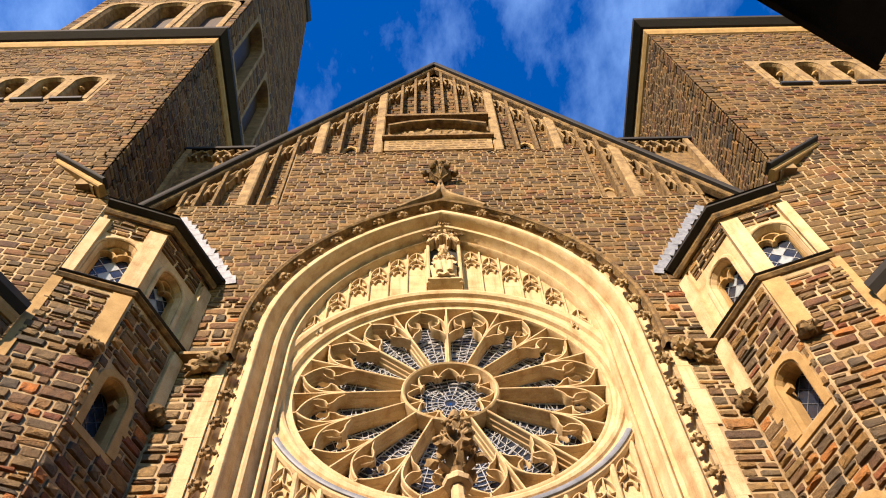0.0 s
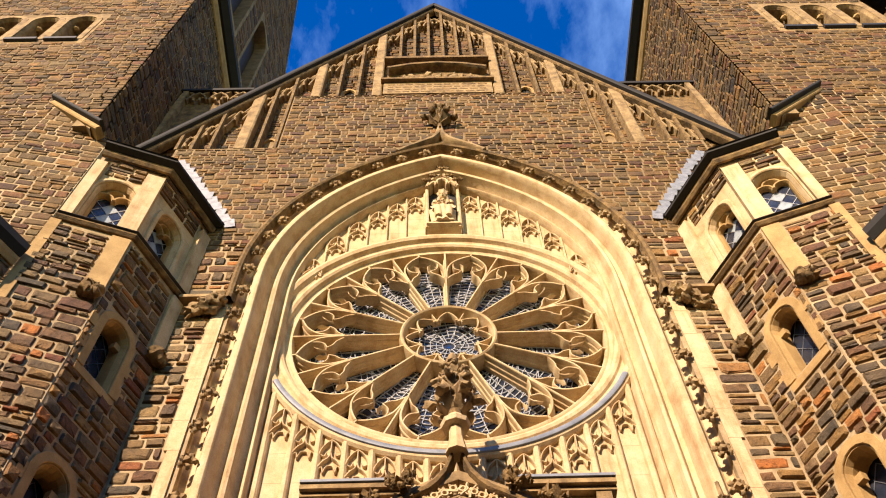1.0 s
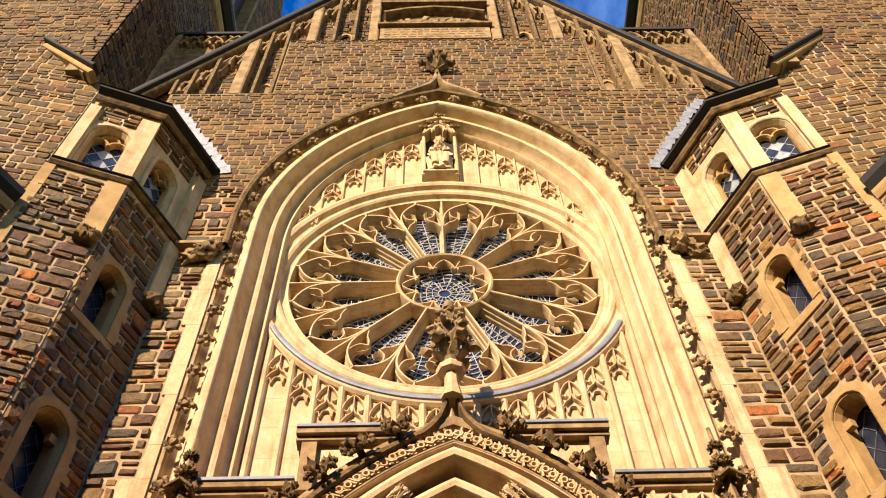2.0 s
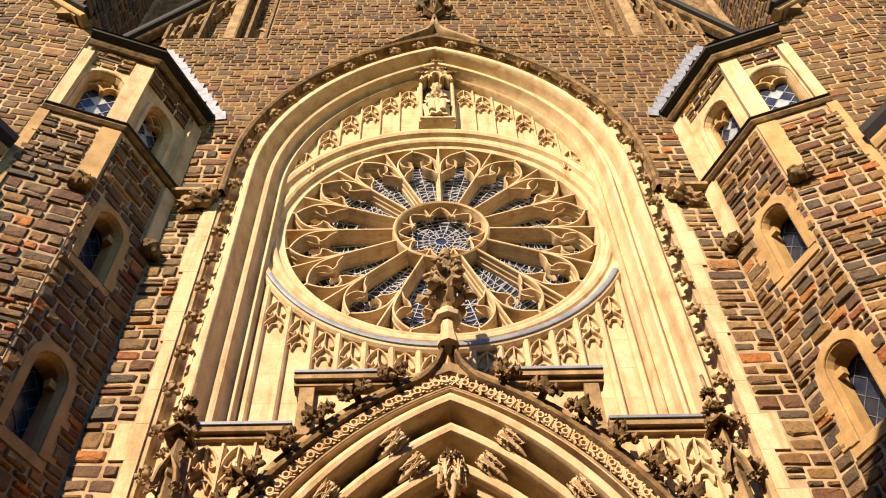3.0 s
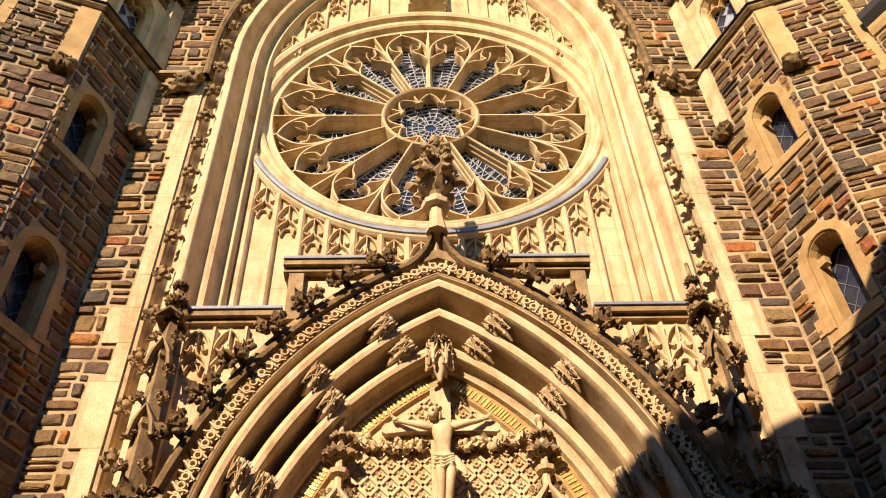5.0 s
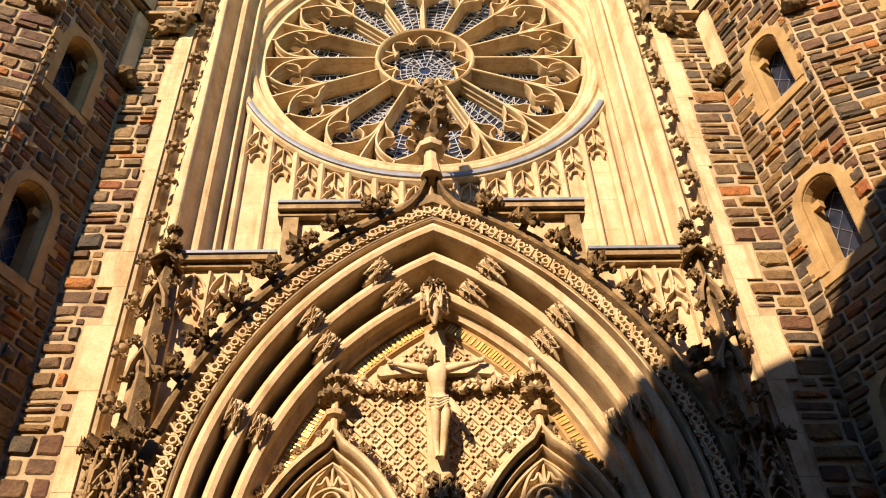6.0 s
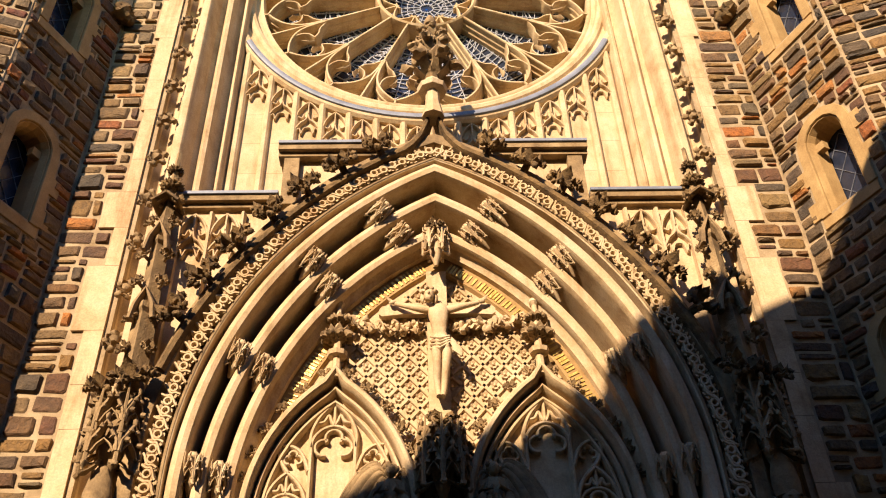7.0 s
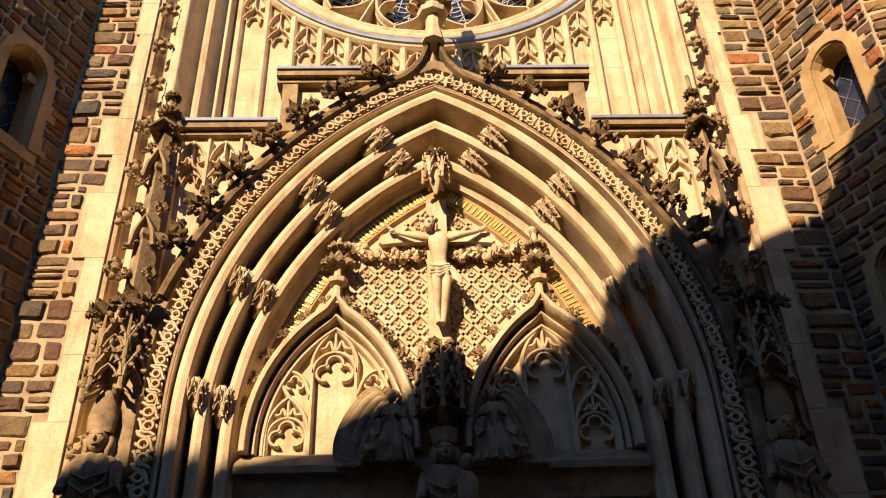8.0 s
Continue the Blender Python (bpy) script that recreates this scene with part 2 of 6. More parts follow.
def thing(name, label, category, group="", kind="", at=(0, 0, 0)):
    ob = new(name)
    ob.location = at
    ob.empty_display_size = 0.2
    return tagged(ob, label, category, group, kind)


def arch(c, cz, r, y, z0, n=22):
    """Points of a two-centred arch: up the one jamb from z0, over the point, down the other. c: how far each centre lies past the axis."""
    end = math.acos(max(-1, min(1, c / r)))
    half = [(-c + r, y, z0 + (cz - z0) * i / 3) for i in range(3)]
    half += [(-c + r * math.cos(end * i / n), y, cz + r * math.sin(end * i / n)) for i in range(n + 1)]
    return half + [(-x, yy, z) for x, yy, z in half[-2::-1]]


def lancet(cx, w, z0, zs, point=1.25, n=8):
    """x, z points of a pointed arch of half width w on jambs from z0 to zs."""
    r = w * 2 * (point / 2 + 0.18)
    c = r - w
    end = math.acos(c / r)
    half = [(w, z0)] + [(-c + r * math.cos(end * i / n), zs + r * math.sin(end * i / n)) for i in range(n + 1)]
    return [(cx + x, z) for x, z in half] + [(cx - x, z) for x, z in half[-2::-1]]


# ---- coursed rubble ----
def stone_variant(seed, lean=False):
    """A dressed stone of unit size, rough outline, proud face."""
    rnd = random.Random(seed)
    j = lambda a: rnd.uniform(-a, a)
    c = 0.10
    ring = [(-0.5 + c + j(.08), -0.48 + j(.07)), (0.5 - c + j(.08), -0.48 + j(.07)), (0.49 + j(.03), -0.5 + c + j(.09)), (0.49 + j(.03), 0.5 - c + j(.09)),
            (0.5 - c + j(.08), 0.48 + j(.07)), (-0.5 + c + j(.08), 0.48 + j(.07)), (-0.49 + j(.03), 0.5 - c + j(.09)), (-0.49 + j(.03), -0.5 + c + j(.09))]
    g = Geo()
    levels = [(1.0, -0.4), (1.0, 0.35), (0.86, 1.0)] if not lean else [(1.0, -0.4), (0.90, 0.9)]
    rows = [[(x * k, -(d + (j(.3) if d > .5 else 0)), z * (k * 0.97 if d > .5 else k)) for x, z in ring] for k, d in levels]
    g.loft(rows, True)
    base = len(g.v) - 8
    g.v.append((j(.1), -1.15 + j(.3), j(.1)))
    g.f += [(base + i, base + (i + 1) % 8, base + 8) for i in range(8)]
    return g


VARIANTS = [stone_variant(s) for s in range(24)]
PLAIN_VARIANTS = [stone_variant(s + 50, True) for s in range(10)]
STONE_MESH = [mesh_of("stone", g, STONE) for g in VARIANTS]
STONE_MESH_HIGH = [mesh_of("stone", g, STONE_HIGH) for g in VARIANTS]


def courses(free, z0, z1, low, high, wide, seed):
    """Stones (s0, s1, z0, z1) in rows that keep to the free stretches at each height."""
    rnd = random.Random(seed)
    out, z = [], z0
    while z < z1 - 0.05:
        h = min(rnd.uniform(low, high), z1 - z)
        if rnd.random() < 0.3:
            h *= rnd.uniform(0.55, 0.8)
        for a, b in free(z + h / 2):
            s = a
            while s < b - 0.04:
                w = rnd.uniform(*wide) * (0.7 + h / high * 0.5)
                if b - (s + w) < wide[0] * 0.6:
                    w = b - s
                if w > 0.18 and h > 0.15 and rnd.random() < 0.14:
                    k = rnd.uniform(0.4, 0.6) * h
                    out += [(s, s + w, z, z + k), (s, s + w, z + k, z + h)]
                else:
                    out.append((s, s + w, z, z + h))
                s += w
        z += h
    return out


def masonry(parent, rows, origin, along, normal, near, keep=300, joint=0.036, proud=0.020, mat=None, lean=False, seed=1):
    """Lays the stones on a wall face. Those for which near() holds, up to keep, are pieces of their own; the rest is one mesh."""
    rnd = random.Random(seed)
    o, a, n = Vector(origin), Vector(along).normalized(), Vector(normal).normalized()
    turn = Matrix((a, -n, Vector((0, 0, 1)))).transposed().to_4x4()
    picked = [r for r in rows if near(r)] if keep else []
    picked = set(picked[:keep])
    arrays = [np.array(g.v) for g in (PLAIN_VARIANTS if lean else VARIANTS)]
    vs, fs, k = [], [], 0
    basis = np.array([[*a], [*(-n)], [0, 0, 1]])
    for r in rows:
        s0, s1, z0, z1 = r
        g = joint * rnd.uniform(0.6, 1.5)
        w, h = max(0.03, s1 - s0 - g), max(0.03, z1 - z0 - g)
        d = proud * rnd.uniform(0.45, 1.5)
        wave = 0.045 * noise.noise(Vector(((s0 + s1) * 0.45, z0 * 0.7, seed)))
        tilt = rnd.uniform(-0.03, 0.03)
        mid = o + a * (s0 + s1) / 2 + Vector((0, 0, (z0 + z1) / 2 + wave))
        i = rnd.randrange(len(arrays))
        if r in picked:
            ob = new("stone", (STONE_MESH_HIGH if mat else STONE_MESH)[i % len(STONE_MESH)])
            ob.matrix_world = Matrix.Translation(mid) @ turn @ Matrix.Rotation(tilt, 4, "Y") @ Matrix.Diagonal((w, d, h, 1))
            under(ob, parent)
        else:
            local = arrays[i] * np.array([w, d, h])
            local[:, 2] += local[:, 0] * tilt
            vs.append(np.array(mid) + local @ basis)
            fs += [tuple(q + k for q in f) for f in (PLAIN_VARIANTS if lean else VARIANTS)[i].f]
            k += len(arrays[i])
    if vs:
        me = bpy.data.meshes.new("stonework")
        me.from_pydata(np.concatenate(vs).tolist(), [], fs)
        me.materials.append(mat or STONES)
        ob = new("stonework", me)
        under(ob, parent)
        tagged(ob, kind="stuff")


def filled(name, outline, holes, place, depth, mat, parent=None, label=""):
    """A flat wall of (s, z) outline with holes, thickened by depth behind its face; place(s, z, d) gives the point."""
    bm = bmesh.new()
    edges, loops = [], []
    for loop in [outline] + holes:
        vs = [bm.verts.new(place(s, z, 0.0)) for s, z in loop]
        loops.append(vs)
        edges += [bm.edges.new((vs[i], vs[(i + 1) % len(vs)])) for i in range(len(vs))]
    bmesh.ops.triangle_fill(bm, use_beauty=True, edges=edges)
    for loop, pts in zip(loops, [outline] + holes):
        back = [bm.verts.new(place(s, z, depth)) for s, z in pts]
        for i in range(len(loop)):
            j = (i + 1) % len(loop)
            bm.faces.new((loop[i], loop[j], back[j], back[i]))
    bmesh.ops.recalc_face_normals(bm, faces=bm.faces)
    me = bpy.data.meshes.new(name)
    bm.to_mesh(me)
    bm.free()
    me.materials.append(mat)
    ob = new(name, me)
    if parent is not None:
        ob.parent = parent
    return tagged(ob, label=label)


def under(ob, parent):
    ob.parent = parent
    ob.matrix_parent_inverse = Matrix.Translation(parent.location).inverted()
    return ob


def piece(name, mesh, parent, m, label=""):
    """A part that shares its mesh with others, at the pose m."""
    ob = new(name, mesh)
    ob.matrix_basis = m
    return tagged(under(ob, parent), label=label)


# ---- ground and the house behind the camera ----
ground = part("ground", Geo().add([(-900, -900, 0), (900, -900, 0), (900, 900, 0), (-900, 900, 0)], [(0, 1, 2, 3)]), PAVING, kind="structure", label="grey paved ground before the church")
HOUSE_ALONG, HOUSE_IN = Vector((0.876, 0.482, 0)), Vector((0.482, -0.876, 0))
HOUSE_CORNER = Vector((5.66, 3.22, 12.96))


def house_point(a, b, z):
    return HOUSE_CORNER - HOUSE_ALONG * a + HOUSE_IN * b + Vector((0, 0, z - 12.95))


def hexa(g, pts):
    g.add(pts, [(3, 2, 1, 0), (4, 5, 6, 7), (0, 1, 5, 4), (1, 2, 6, 5), (2, 3, 7, 6), (3, 0, 4, 7)])
    return g


house = thing("house", "dark plastered house with a deep roof overhang", "house")
g = hexa(Geo(), [house_point(a, b, z) for z in (0, 13.15) for a, b in ((0.75, 0.8), (21, 0.8), (21, 9), (0.75, 9))])
part("wall", g, PLASTER, house)
g = Geo()
for b0, z0, b1, z1 in ((0.0, 12.95, 5.0, 14.3), (5.0, 14.3, 10.0, 12.95)):
    hexa(g, [house_point(a, b, z + dz) for dz in (0, 0.10) for a, b, z in ((0, b0, z0), (21.5, b0, z0), (21.5, b1, z1), (0, b1, z1))])
part("roof", g, SLATE, house, "dark slate roof")
part("eaves_board", hexa(Geo(), [house_point(a, b, z) for z in (12.89, 13.01) for a, b in ((0.0, 0.02), (21.5, 0.02), (21.5, -0.06), (0.0, -0.06))]), GUTTER_SHADE, house)

# unseen houses, added to hold back sky light and shade the lower left
for x0, x1, y0, y1, h in ((13, 22, -34, -6.5, 14.5), (11.5, 20, -6, 6, 14.5), (-25, -16, -11, 6, 13.5), (-46, -14.2, -27, -15, 17.9)):
    row = thing("house", "unseen plastered house added to cut sky light and cast shade", "house", "houses round the square", at=((x0 + x1) / 2, (y0 + y1) / 2, 0))
    under(part("wall", Geo().box(x0, x1, y0, y1, 0, h), PLASTER), row)
    under(part("roof", Geo().add([(x0 - .3, y0, h), (x1 + .3, y0, h), (x1 + .3, y1, h), (x0 - .3, y1, h), ((x0 + x1) / 2, y0, h + 3), ((x0 + x1) / 2, y1, h + 3)], [(0, 1, 2, 3), (0, 3, 5, 4), (1, 4, 5, 2), (0, 4, 1), (3, 2, 5)]), SLATE), row)

# ---- the great arch: measures ----
ARC_C, ARC_Z, ARC_R = 2.23, 15.93, 6.27
ROSE_Z, ROSE_R = 14.92, 2.90
WALL_Y, BACK_Y, GABLE_Y = 9.0, 9.6, 9.28


def arc_half(d, z):
    """Half width of the great arch, taken in by d, at height z."""
    r = ARC_R - d
    if z <= ARC_Z:
        return r - ARC_C
    k = r * r - (z - ARC_Z) ** 2
    return max(0.0, math.sqrt(k) - ARC_C) if k > 0 else 0.0


def rake(z):
    return max(0.0, (34.62 - z) / 1.70)


# ---- front wall ----
front = lambda s, z, d: (s, WALL_Y + d, z)
opening = [(x, z) for x, y, z in arch(ARC_C, ARC_Z, ARC_R - 0.12, 0, 0.0)]
SPLIT = 17.2
w_split = arc_half(0.12, SPLIT)
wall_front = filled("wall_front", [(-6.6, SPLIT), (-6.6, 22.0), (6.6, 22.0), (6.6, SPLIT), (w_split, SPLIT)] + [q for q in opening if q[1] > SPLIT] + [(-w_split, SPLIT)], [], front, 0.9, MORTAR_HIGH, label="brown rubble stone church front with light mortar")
for q in (-1, 1):
    side = [(x, z) for x, z in opening if z < SPLIT and x * q > 0]
    side.sort(key=lambda p: p[1])
    filled("lower_wall", [(q * 6.6, SPLIT), (q * 6.6, 0)] + side + [(q * w_split, SPLIT)], [], front, 0.9, MORTAR, wall_front)
tagged(wall_front, kind="structure")
gable_holes = [[(x + s * dx, z) for dx, z in lancet(0, 0.17, zb, zb + 0.65, n=5)] for zb, x in ((22.15, 4.42), (25.75, 2.60), (28.75, 0.92)) for s in (0,) for x in (x, -x)]
wall_gable = filled("wall_gable", [(-7.4, 22.0), (7.4, 22.0), (0, 34.58)], [[(cx + 0, z) for cx, z in h] for h in gable_holes if abs(h[0][0]) > 3.5 or h[0][1] > 25], lambda s, z, d: (s, GABLE_Y + d, z), 0.5, MORTAR_HIGH, label="rubble stone gable with blind arcading")
tagged(wall_gable, kind="structure")
part("backing", Geo().loft([[(-7.3, y, 21.6), (7.3, y, 21.6), (0, y, 34.0)] for y in (9.46, 9.70)], True, False, True), MORTAR_HIGH, wall_gable)
# near-black panels in the gable lights, painted in for the unlit inside
for zb, x in ((22.15, 4.42), (25.75, 2.60), (28.75, 0.92)):
    for q in (-1, 1):
        part("dark_opening", Geo().box(q * x - 0.2, q * x + 0.2, 9.33, 9.37, zb - 0.05, zb + 0.98), GUTTER_SHADE, wall_gable)
part("field", Geo().box(-4.08, 4.08, 9.0, 9.30, 21.95, 25.55), MORTAR_HIGH, wall_gable)


# ---- sandstone quoins between rubble and arch ----
quoins = thing("arch_quoins", "cream sandstone quoins edging the great arch", "stonework", kind="structure")
QUOINS = []
z = 0.3
rnd = random.Random(5)
while z < 14.9:
    h = min(rnd.uniform(0.55, 1.0), 14.98 - z)
    QUOINS.append((z, z + h, rnd.choice((4.17, 4.22, 4.30, 4.38))))
    z += h
for z0, z1, w in QUOINS:
    for s in (-1, 1):
        x0, x1 = sorted((s * 3.99, s * w))
        part("quoin", Geo().box(x0, x1, 8.962, 9.03, z0 + 0.003, z1 - 0.003), SAND, quoins)


def free_front(z):
    outer = 4.86 if z < 17.2 else 6.55
    if z < 15.0:
        inner = max([w for z0, z1, w in QUOINS if z0 - 0.1 < z < z1 + 0.1] + [4.1]) + 0.02
        return [(-outer, -inner), (inner, outer)]
    w = arc_half(-0.03, z)
    if w <= 0.02:
        return [(-outer, outer)]
    return [(-outer, -w), (w, outer)]


# ---- great arch mouldings ----
great_arch = thing("great_arch", "cream sandstone pointed arch with deep hollow mouldings", "arch")


def rings(profile, c, cz, r, z0, n=30):
    return [arch(c, cz, r - d, y, z0, n) for d, y in profile]


PROFILE = [(.10, 9.02), (.13, 9.14), (.23, 9.20), (.33, 9.14), (.36, 9.0), (.39, 8.965), (.44, 8.955), (.49, 8.965), (.52, 9.0), (.54, 9.12), (.58, 9.28),
           (.65, 9.33), (.70, 9.22), (.74, 9.18), (.79, 9.20), (.81, 9.28), (.84, 9.44), (.90, 9.50), (.93, 9.42), (.97, 9.40), (1.0, 9.44), (1.02, 9.62)]
part("moulding", Geo().loft(rings(PROFILE, ARC_C, ARC_Z, ARC_R, 0.0)), SAND, great_arch, smooth=35)
HOOD = [(.12, 9.02), (-.02, 9.0), (-.03, 8.90), (.0, 8.84), (.06, 8.81), (.11, 8.84), (.12, 8.92), (.15, 8.98), (.13, 9.05)]
part("hood_mould", Geo().loft(rings(HOOD, ARC_C, ARC_Z, ARC_R, 15.05)), SAND_DARK, great_arch, "weathered brown hood mould", smooth=35)

# carved leaves
g = Geo()
for k in range(5):
    t = k * 2 * math.pi / 5 + 0.3
    g.leaf((0, 0, 0), (math.cos(t), -0.55, math.sin(t)), (-0.2 * math.cos(t), -1, -0.2 * math.sin(t)), 0.17, 0.05, 0.8)
g.blob((0, -0.07, 0), (0.06, 0.06, 0.06), 1.0, 0.6, 2)
for k in range(5):
    t = k * 2 * math.pi / 5 + 0.9
    g.blob((0.10 * math.cos(t), -0.06, 0.10 * math.sin(t)), (0.042, 0.04, 0.042), k, 0.7, 2)
FLOWER = mesh_of("leaf_flower", g.moved(Matrix.Scale(1.12, 4)), SAND_OLD, 50)
n_flowers = 11
end = math.acos(ARC_C / (ARC_R - .23))
for k in range(n_flowers):
    a = end * (k + 0.35) / n_flowers
    for s in (-1, 1):
        x, z = -ARC_C + (ARC_R - .23) * math.cos(a), ARC_Z + (ARC_R - .23) * math.sin(a)
        piece("leaf_flower", FLOWER, great_arch, Matrix.Translation((s * x, 9.0, z)) @ pose(0, 0, 0, 0, s * (-37 * k + 12), 0))
for k in range(15):
    for s in (-1, 1):
        piece("leaf_flower", FLOWER, great_arch, Matrix.Translation((s * (ARC_R - .23 - ARC_C), 9.0, 15.4 - k * 0.74)) @ pose(0, 0, 0, 0, s * (37 * k + 12), 0))

# corbels at the springing, with a crouching beast
for s in (-1, 1):
    c = thing("hood_corbel", "carved sandstone corbel with leaves at the arch springing", "corbel", "corbels of the great arch")
    g = Geo()
    for k in range(5):
        g.leaf((s * (4.66 - 0.10 * k), 8.97, 14.55 + 0.05 * k), (-s * 0.8, -0.5, 0.35), (0, -0.3, 1), 0.42, 0.055, 0.5)
    g.blob((s * 4.28, 8.84, 14.80), (0.19, 0.17, 0.17), 3.0 * s, 0.7, 3)
    g.blob((s * 4.12, 8.80, 14.90), (0.13, 0.13, 0.12), 7.0 * s, 0.8, 3)
    g.blob((s * 4.50, 8.90, 14.72), (0.20, 0.12, 0.13), 5.0 * s, 0.7, 3)
    part("carving", g, SAND_OLD, c, smooth=50)
    part("abacus", Geo().box(*sorted((s * 4.05, s * 4.86)), 8.80, 9.02, 15.02, 15.10), SAND_OLD, c)

# finial on the hood's ogee tip
hood_finial = thing("hood_finial", "weathered leafy stone finial on the hood point", "finial")
g = Geo()
for s in (-1, 1):
    path = [(s * 1.05, 21.32), (s * 0.75, 21.62), (s * 0.45, 21.86), (s * 0.20, 22.08), (s * 0.06, 22.36), (0.0, 22.75)]
    g.ribbon(path, [(0.035, 8.80), (0.075, 8.85), (0.085, 9.03)])
part("ogee_tip", g, SAND_OLD, hood_finial, smooth=40)
g = Geo()
g.tube([(0, 8.88, 22.5), (0, 8.86, 23.4), (0, 8.86, 24.3)], 0.07, 8, 0.6)
for zz, ln in ((22.95, 0.62), (23.65, 0.36)):
    for k in range(6):
        t = k * math.pi / 3
        g.leaf((0, 8.86, zz), (math.cos(t), 0.6 * math.sin(t) - 0.2, 0.75), (0.0, 0, 1), ln, ln * 0.20, 0.9)
        g.blob((ln * .62 * math.cos(t), 8.80 + ln * .4 * math.sin(t), zz + ln * .62), (ln * .17, ln * .15, ln * .14), k, 0.7, 2)
g.blob((0, 8.85, 24.25), (0.09, 0.09, 0.17), 2.0, 0.4, 2)
part("leaves", g, SAND_DARK, hood_finial, smooth=50)

# ---- recessed wall with panels round the rose ----
wall_recess = filled("wall_recess", [(x, z) for x, y, z in arch(ARC_C, ARC_Z, ARC_R - 1.0, 0, 8.6)],
                     [[(3.12 * math.cos(t), ROSE_Z + 3.12 * math.sin(t)) for t in (2 * math.pi * k / 72 for k in range(72))]],
                     lambda s, z, d: (s, BACK_Y + d, z), 0.3, SAND_BLOCK, label="cream sandstone panelled wall round the rose window")
tagged(wall_recess, kind="structure")


def panel_head(g, x, w, z, front, back, thin=0.012):
    """Head of a blind panel: a pointed arch, a mullion that forks into two daggers, and cusps at the foot."""
    sec = [(thin * 0.5, front), (thin, front + 0.018), (thin * 1.4, back)]
    fine = [(thin * 0.4, front + 0.02), (thin * 0.8, front + 0.035), (thin, back)]
    for s in (-1, 1):
        g.curve([(x + s * w, z - 0.66), (x + s * w, z - 0.42), (x + s * w * 0.82, z - 0.22), (x + s * w * 0.45, z - 0.08), (x, z)], sec)
        g.curve([(x, z - 0.26), (x + s * w * 0.16, z - 0.38), (x + s * w * 0.58, z - 0.46), (x + s * w, z - 0.60)], sec)
        g.curve([(x + s * w * 0.98, z - 0.62), (x + s * w * 0.62, z - 0.56), (x + s * w * 0.50, z - 0.68)], fine)
        g.curve([(x + s * w * 0.50, z - 0.68), (x + s * w * 0.28, z - 0.56), (x, z - 0.54)], fine)
        g.curve([(x + s * w * 0.80, z - 0.30), (x + s * w * 0.50, z - 0.33), (x + s * w * 0.36, z - 0.25)], fine)
    g.ribbon([(x, z - 0.28), (x, z - 0.02)], sec)
    return g


PITCH = 0.42
for k in range(-8, 9):
    x = k * PITCH
    ring_r = 3.42
    if abs(x) < arc_half(1.05, 12.0):
        low_top = ROSE_Z - math.sqrt(max(0.0, ring_r ** 2 - x * x)) if abs(x) < ring_r else 13.4
        if abs(x) > 3.0:
            low_top = 13.3
        part("rib", Geo().ribbon([(x, 8.7), (x, low_top - 0.02)], [(0.02, 9.50), (0.05, 9.535), (0.065, 9.61)]), SAND, wall_recess)
    mid = x + PITCH / 2
    if abs(mid) < 3.05:
        t = ROSE_Z - math.sqrt(max(0.0, 3.46 ** 2 - mid * mid))
        if abs(mid) > 2.6:
            t = min(t, 13.35)
        part("panel_head", panel_head(Geo(), mid, PITCH / 2 - 0.02, t - 0.04, 9.52, 9.61), SAND, wall_recess)
    up_top = ARC_Z + math.sqrt((ARC_R - 1.0) ** 2 - (abs(x) + ARC_C) ** 2) if abs(x) + ARC_C < ARC_R - 1.0 else 0
    low = ROSE_Z + math.sqrt(max(0.0, ring_r ** 2 - x * x)) if abs(x) < ring_r else 99
    if up_top > low + 0.1 and abs(x) > 0.1:
        part("rib", Geo().ribbon([(x, low - 0.05), (x, up_top - 0.02)], [(0.010, 9.535), (0.022, 9.55), (0.030, 9.61)]), SAND, wall_recess)
    if abs(mid) + ARC_C < ARC_R - 1.05 and abs(mid) > 0.45:
        t = ARC_Z + math.sqrt((ARC_R - 1.05) ** 2 - (abs(mid) + ARC_C) ** 2) - 0.12
        if t > ROSE_Z + math.sqrt(max(0.0, ring_r ** 2 - mid * mid)) + 0.25:
            part("panel_head", panel_head(Geo(), mid, PITCH / 2 - 0.02, t, 9.52, 9.61, 0.014), SAND, wall_recess)

# ---- rose window ----
rose = thing("rose_window", "round stone rose window with sixteen deep petals and leaded glass", "window", at=(0, 9.8, 12.0))
NR = 96


def circle(r, y, a0=0.0, a1=2 * math.pi, n=NR):
    return [(r * math.cos(a0 + (a1 - a0) * k / n), y, ROSE_Z + r * math.sin(a0 + (a1 - a0) * k / n)) for k in range(n + (a1 - a0 < 6.2))]


RING = [(3.46, 9.61), (3.46, 9.54), (3.42, 9.49), (3.35, 9.47), (3.28, 9.50), (3.24, 9.58), (3.18, 9.60), (3.14, 9.56), (3.08, 9.55), (3.03, 9.58), (3.00, 9.66),
        (2.94, 9.68), (2.91, 9.66), (2.88, 9.66), (2.86, 9.70), (2.86, 10.12), (3.12, 10.14)]
g = Geo().loft([circle(r, y) for r, y in RING], True)
under(part("outer_ring", g, SAND, smooth=35), rose)
a0, a1 = radians(207), radians(333)
LIP = [(3.26, 9.52), (3.28, 9.46), (3.33, 9.44), (3.37, 9.45), (3.385, 9.49), (3.38, 9.56)]
under(part("sill_lead", Geo().loft([circle(r, y, a0, a1, 60) for r, y in LIP]), LEAD, label="grey lead sheet on the sill", smooth=40), rose)
under(part("glazing", Geo().loft([circle(2.95, 9.99), circle(0.02, 9.99)], True), GLASS, label="dark leaded glass"), rose)
FIN = [(0.012, 9.66), (0.022, 9.68), (0.024, 9.77), (0.040, 9.79), (0.042, 9.87), (0.060, 9.89), (0.062, 10.0)]
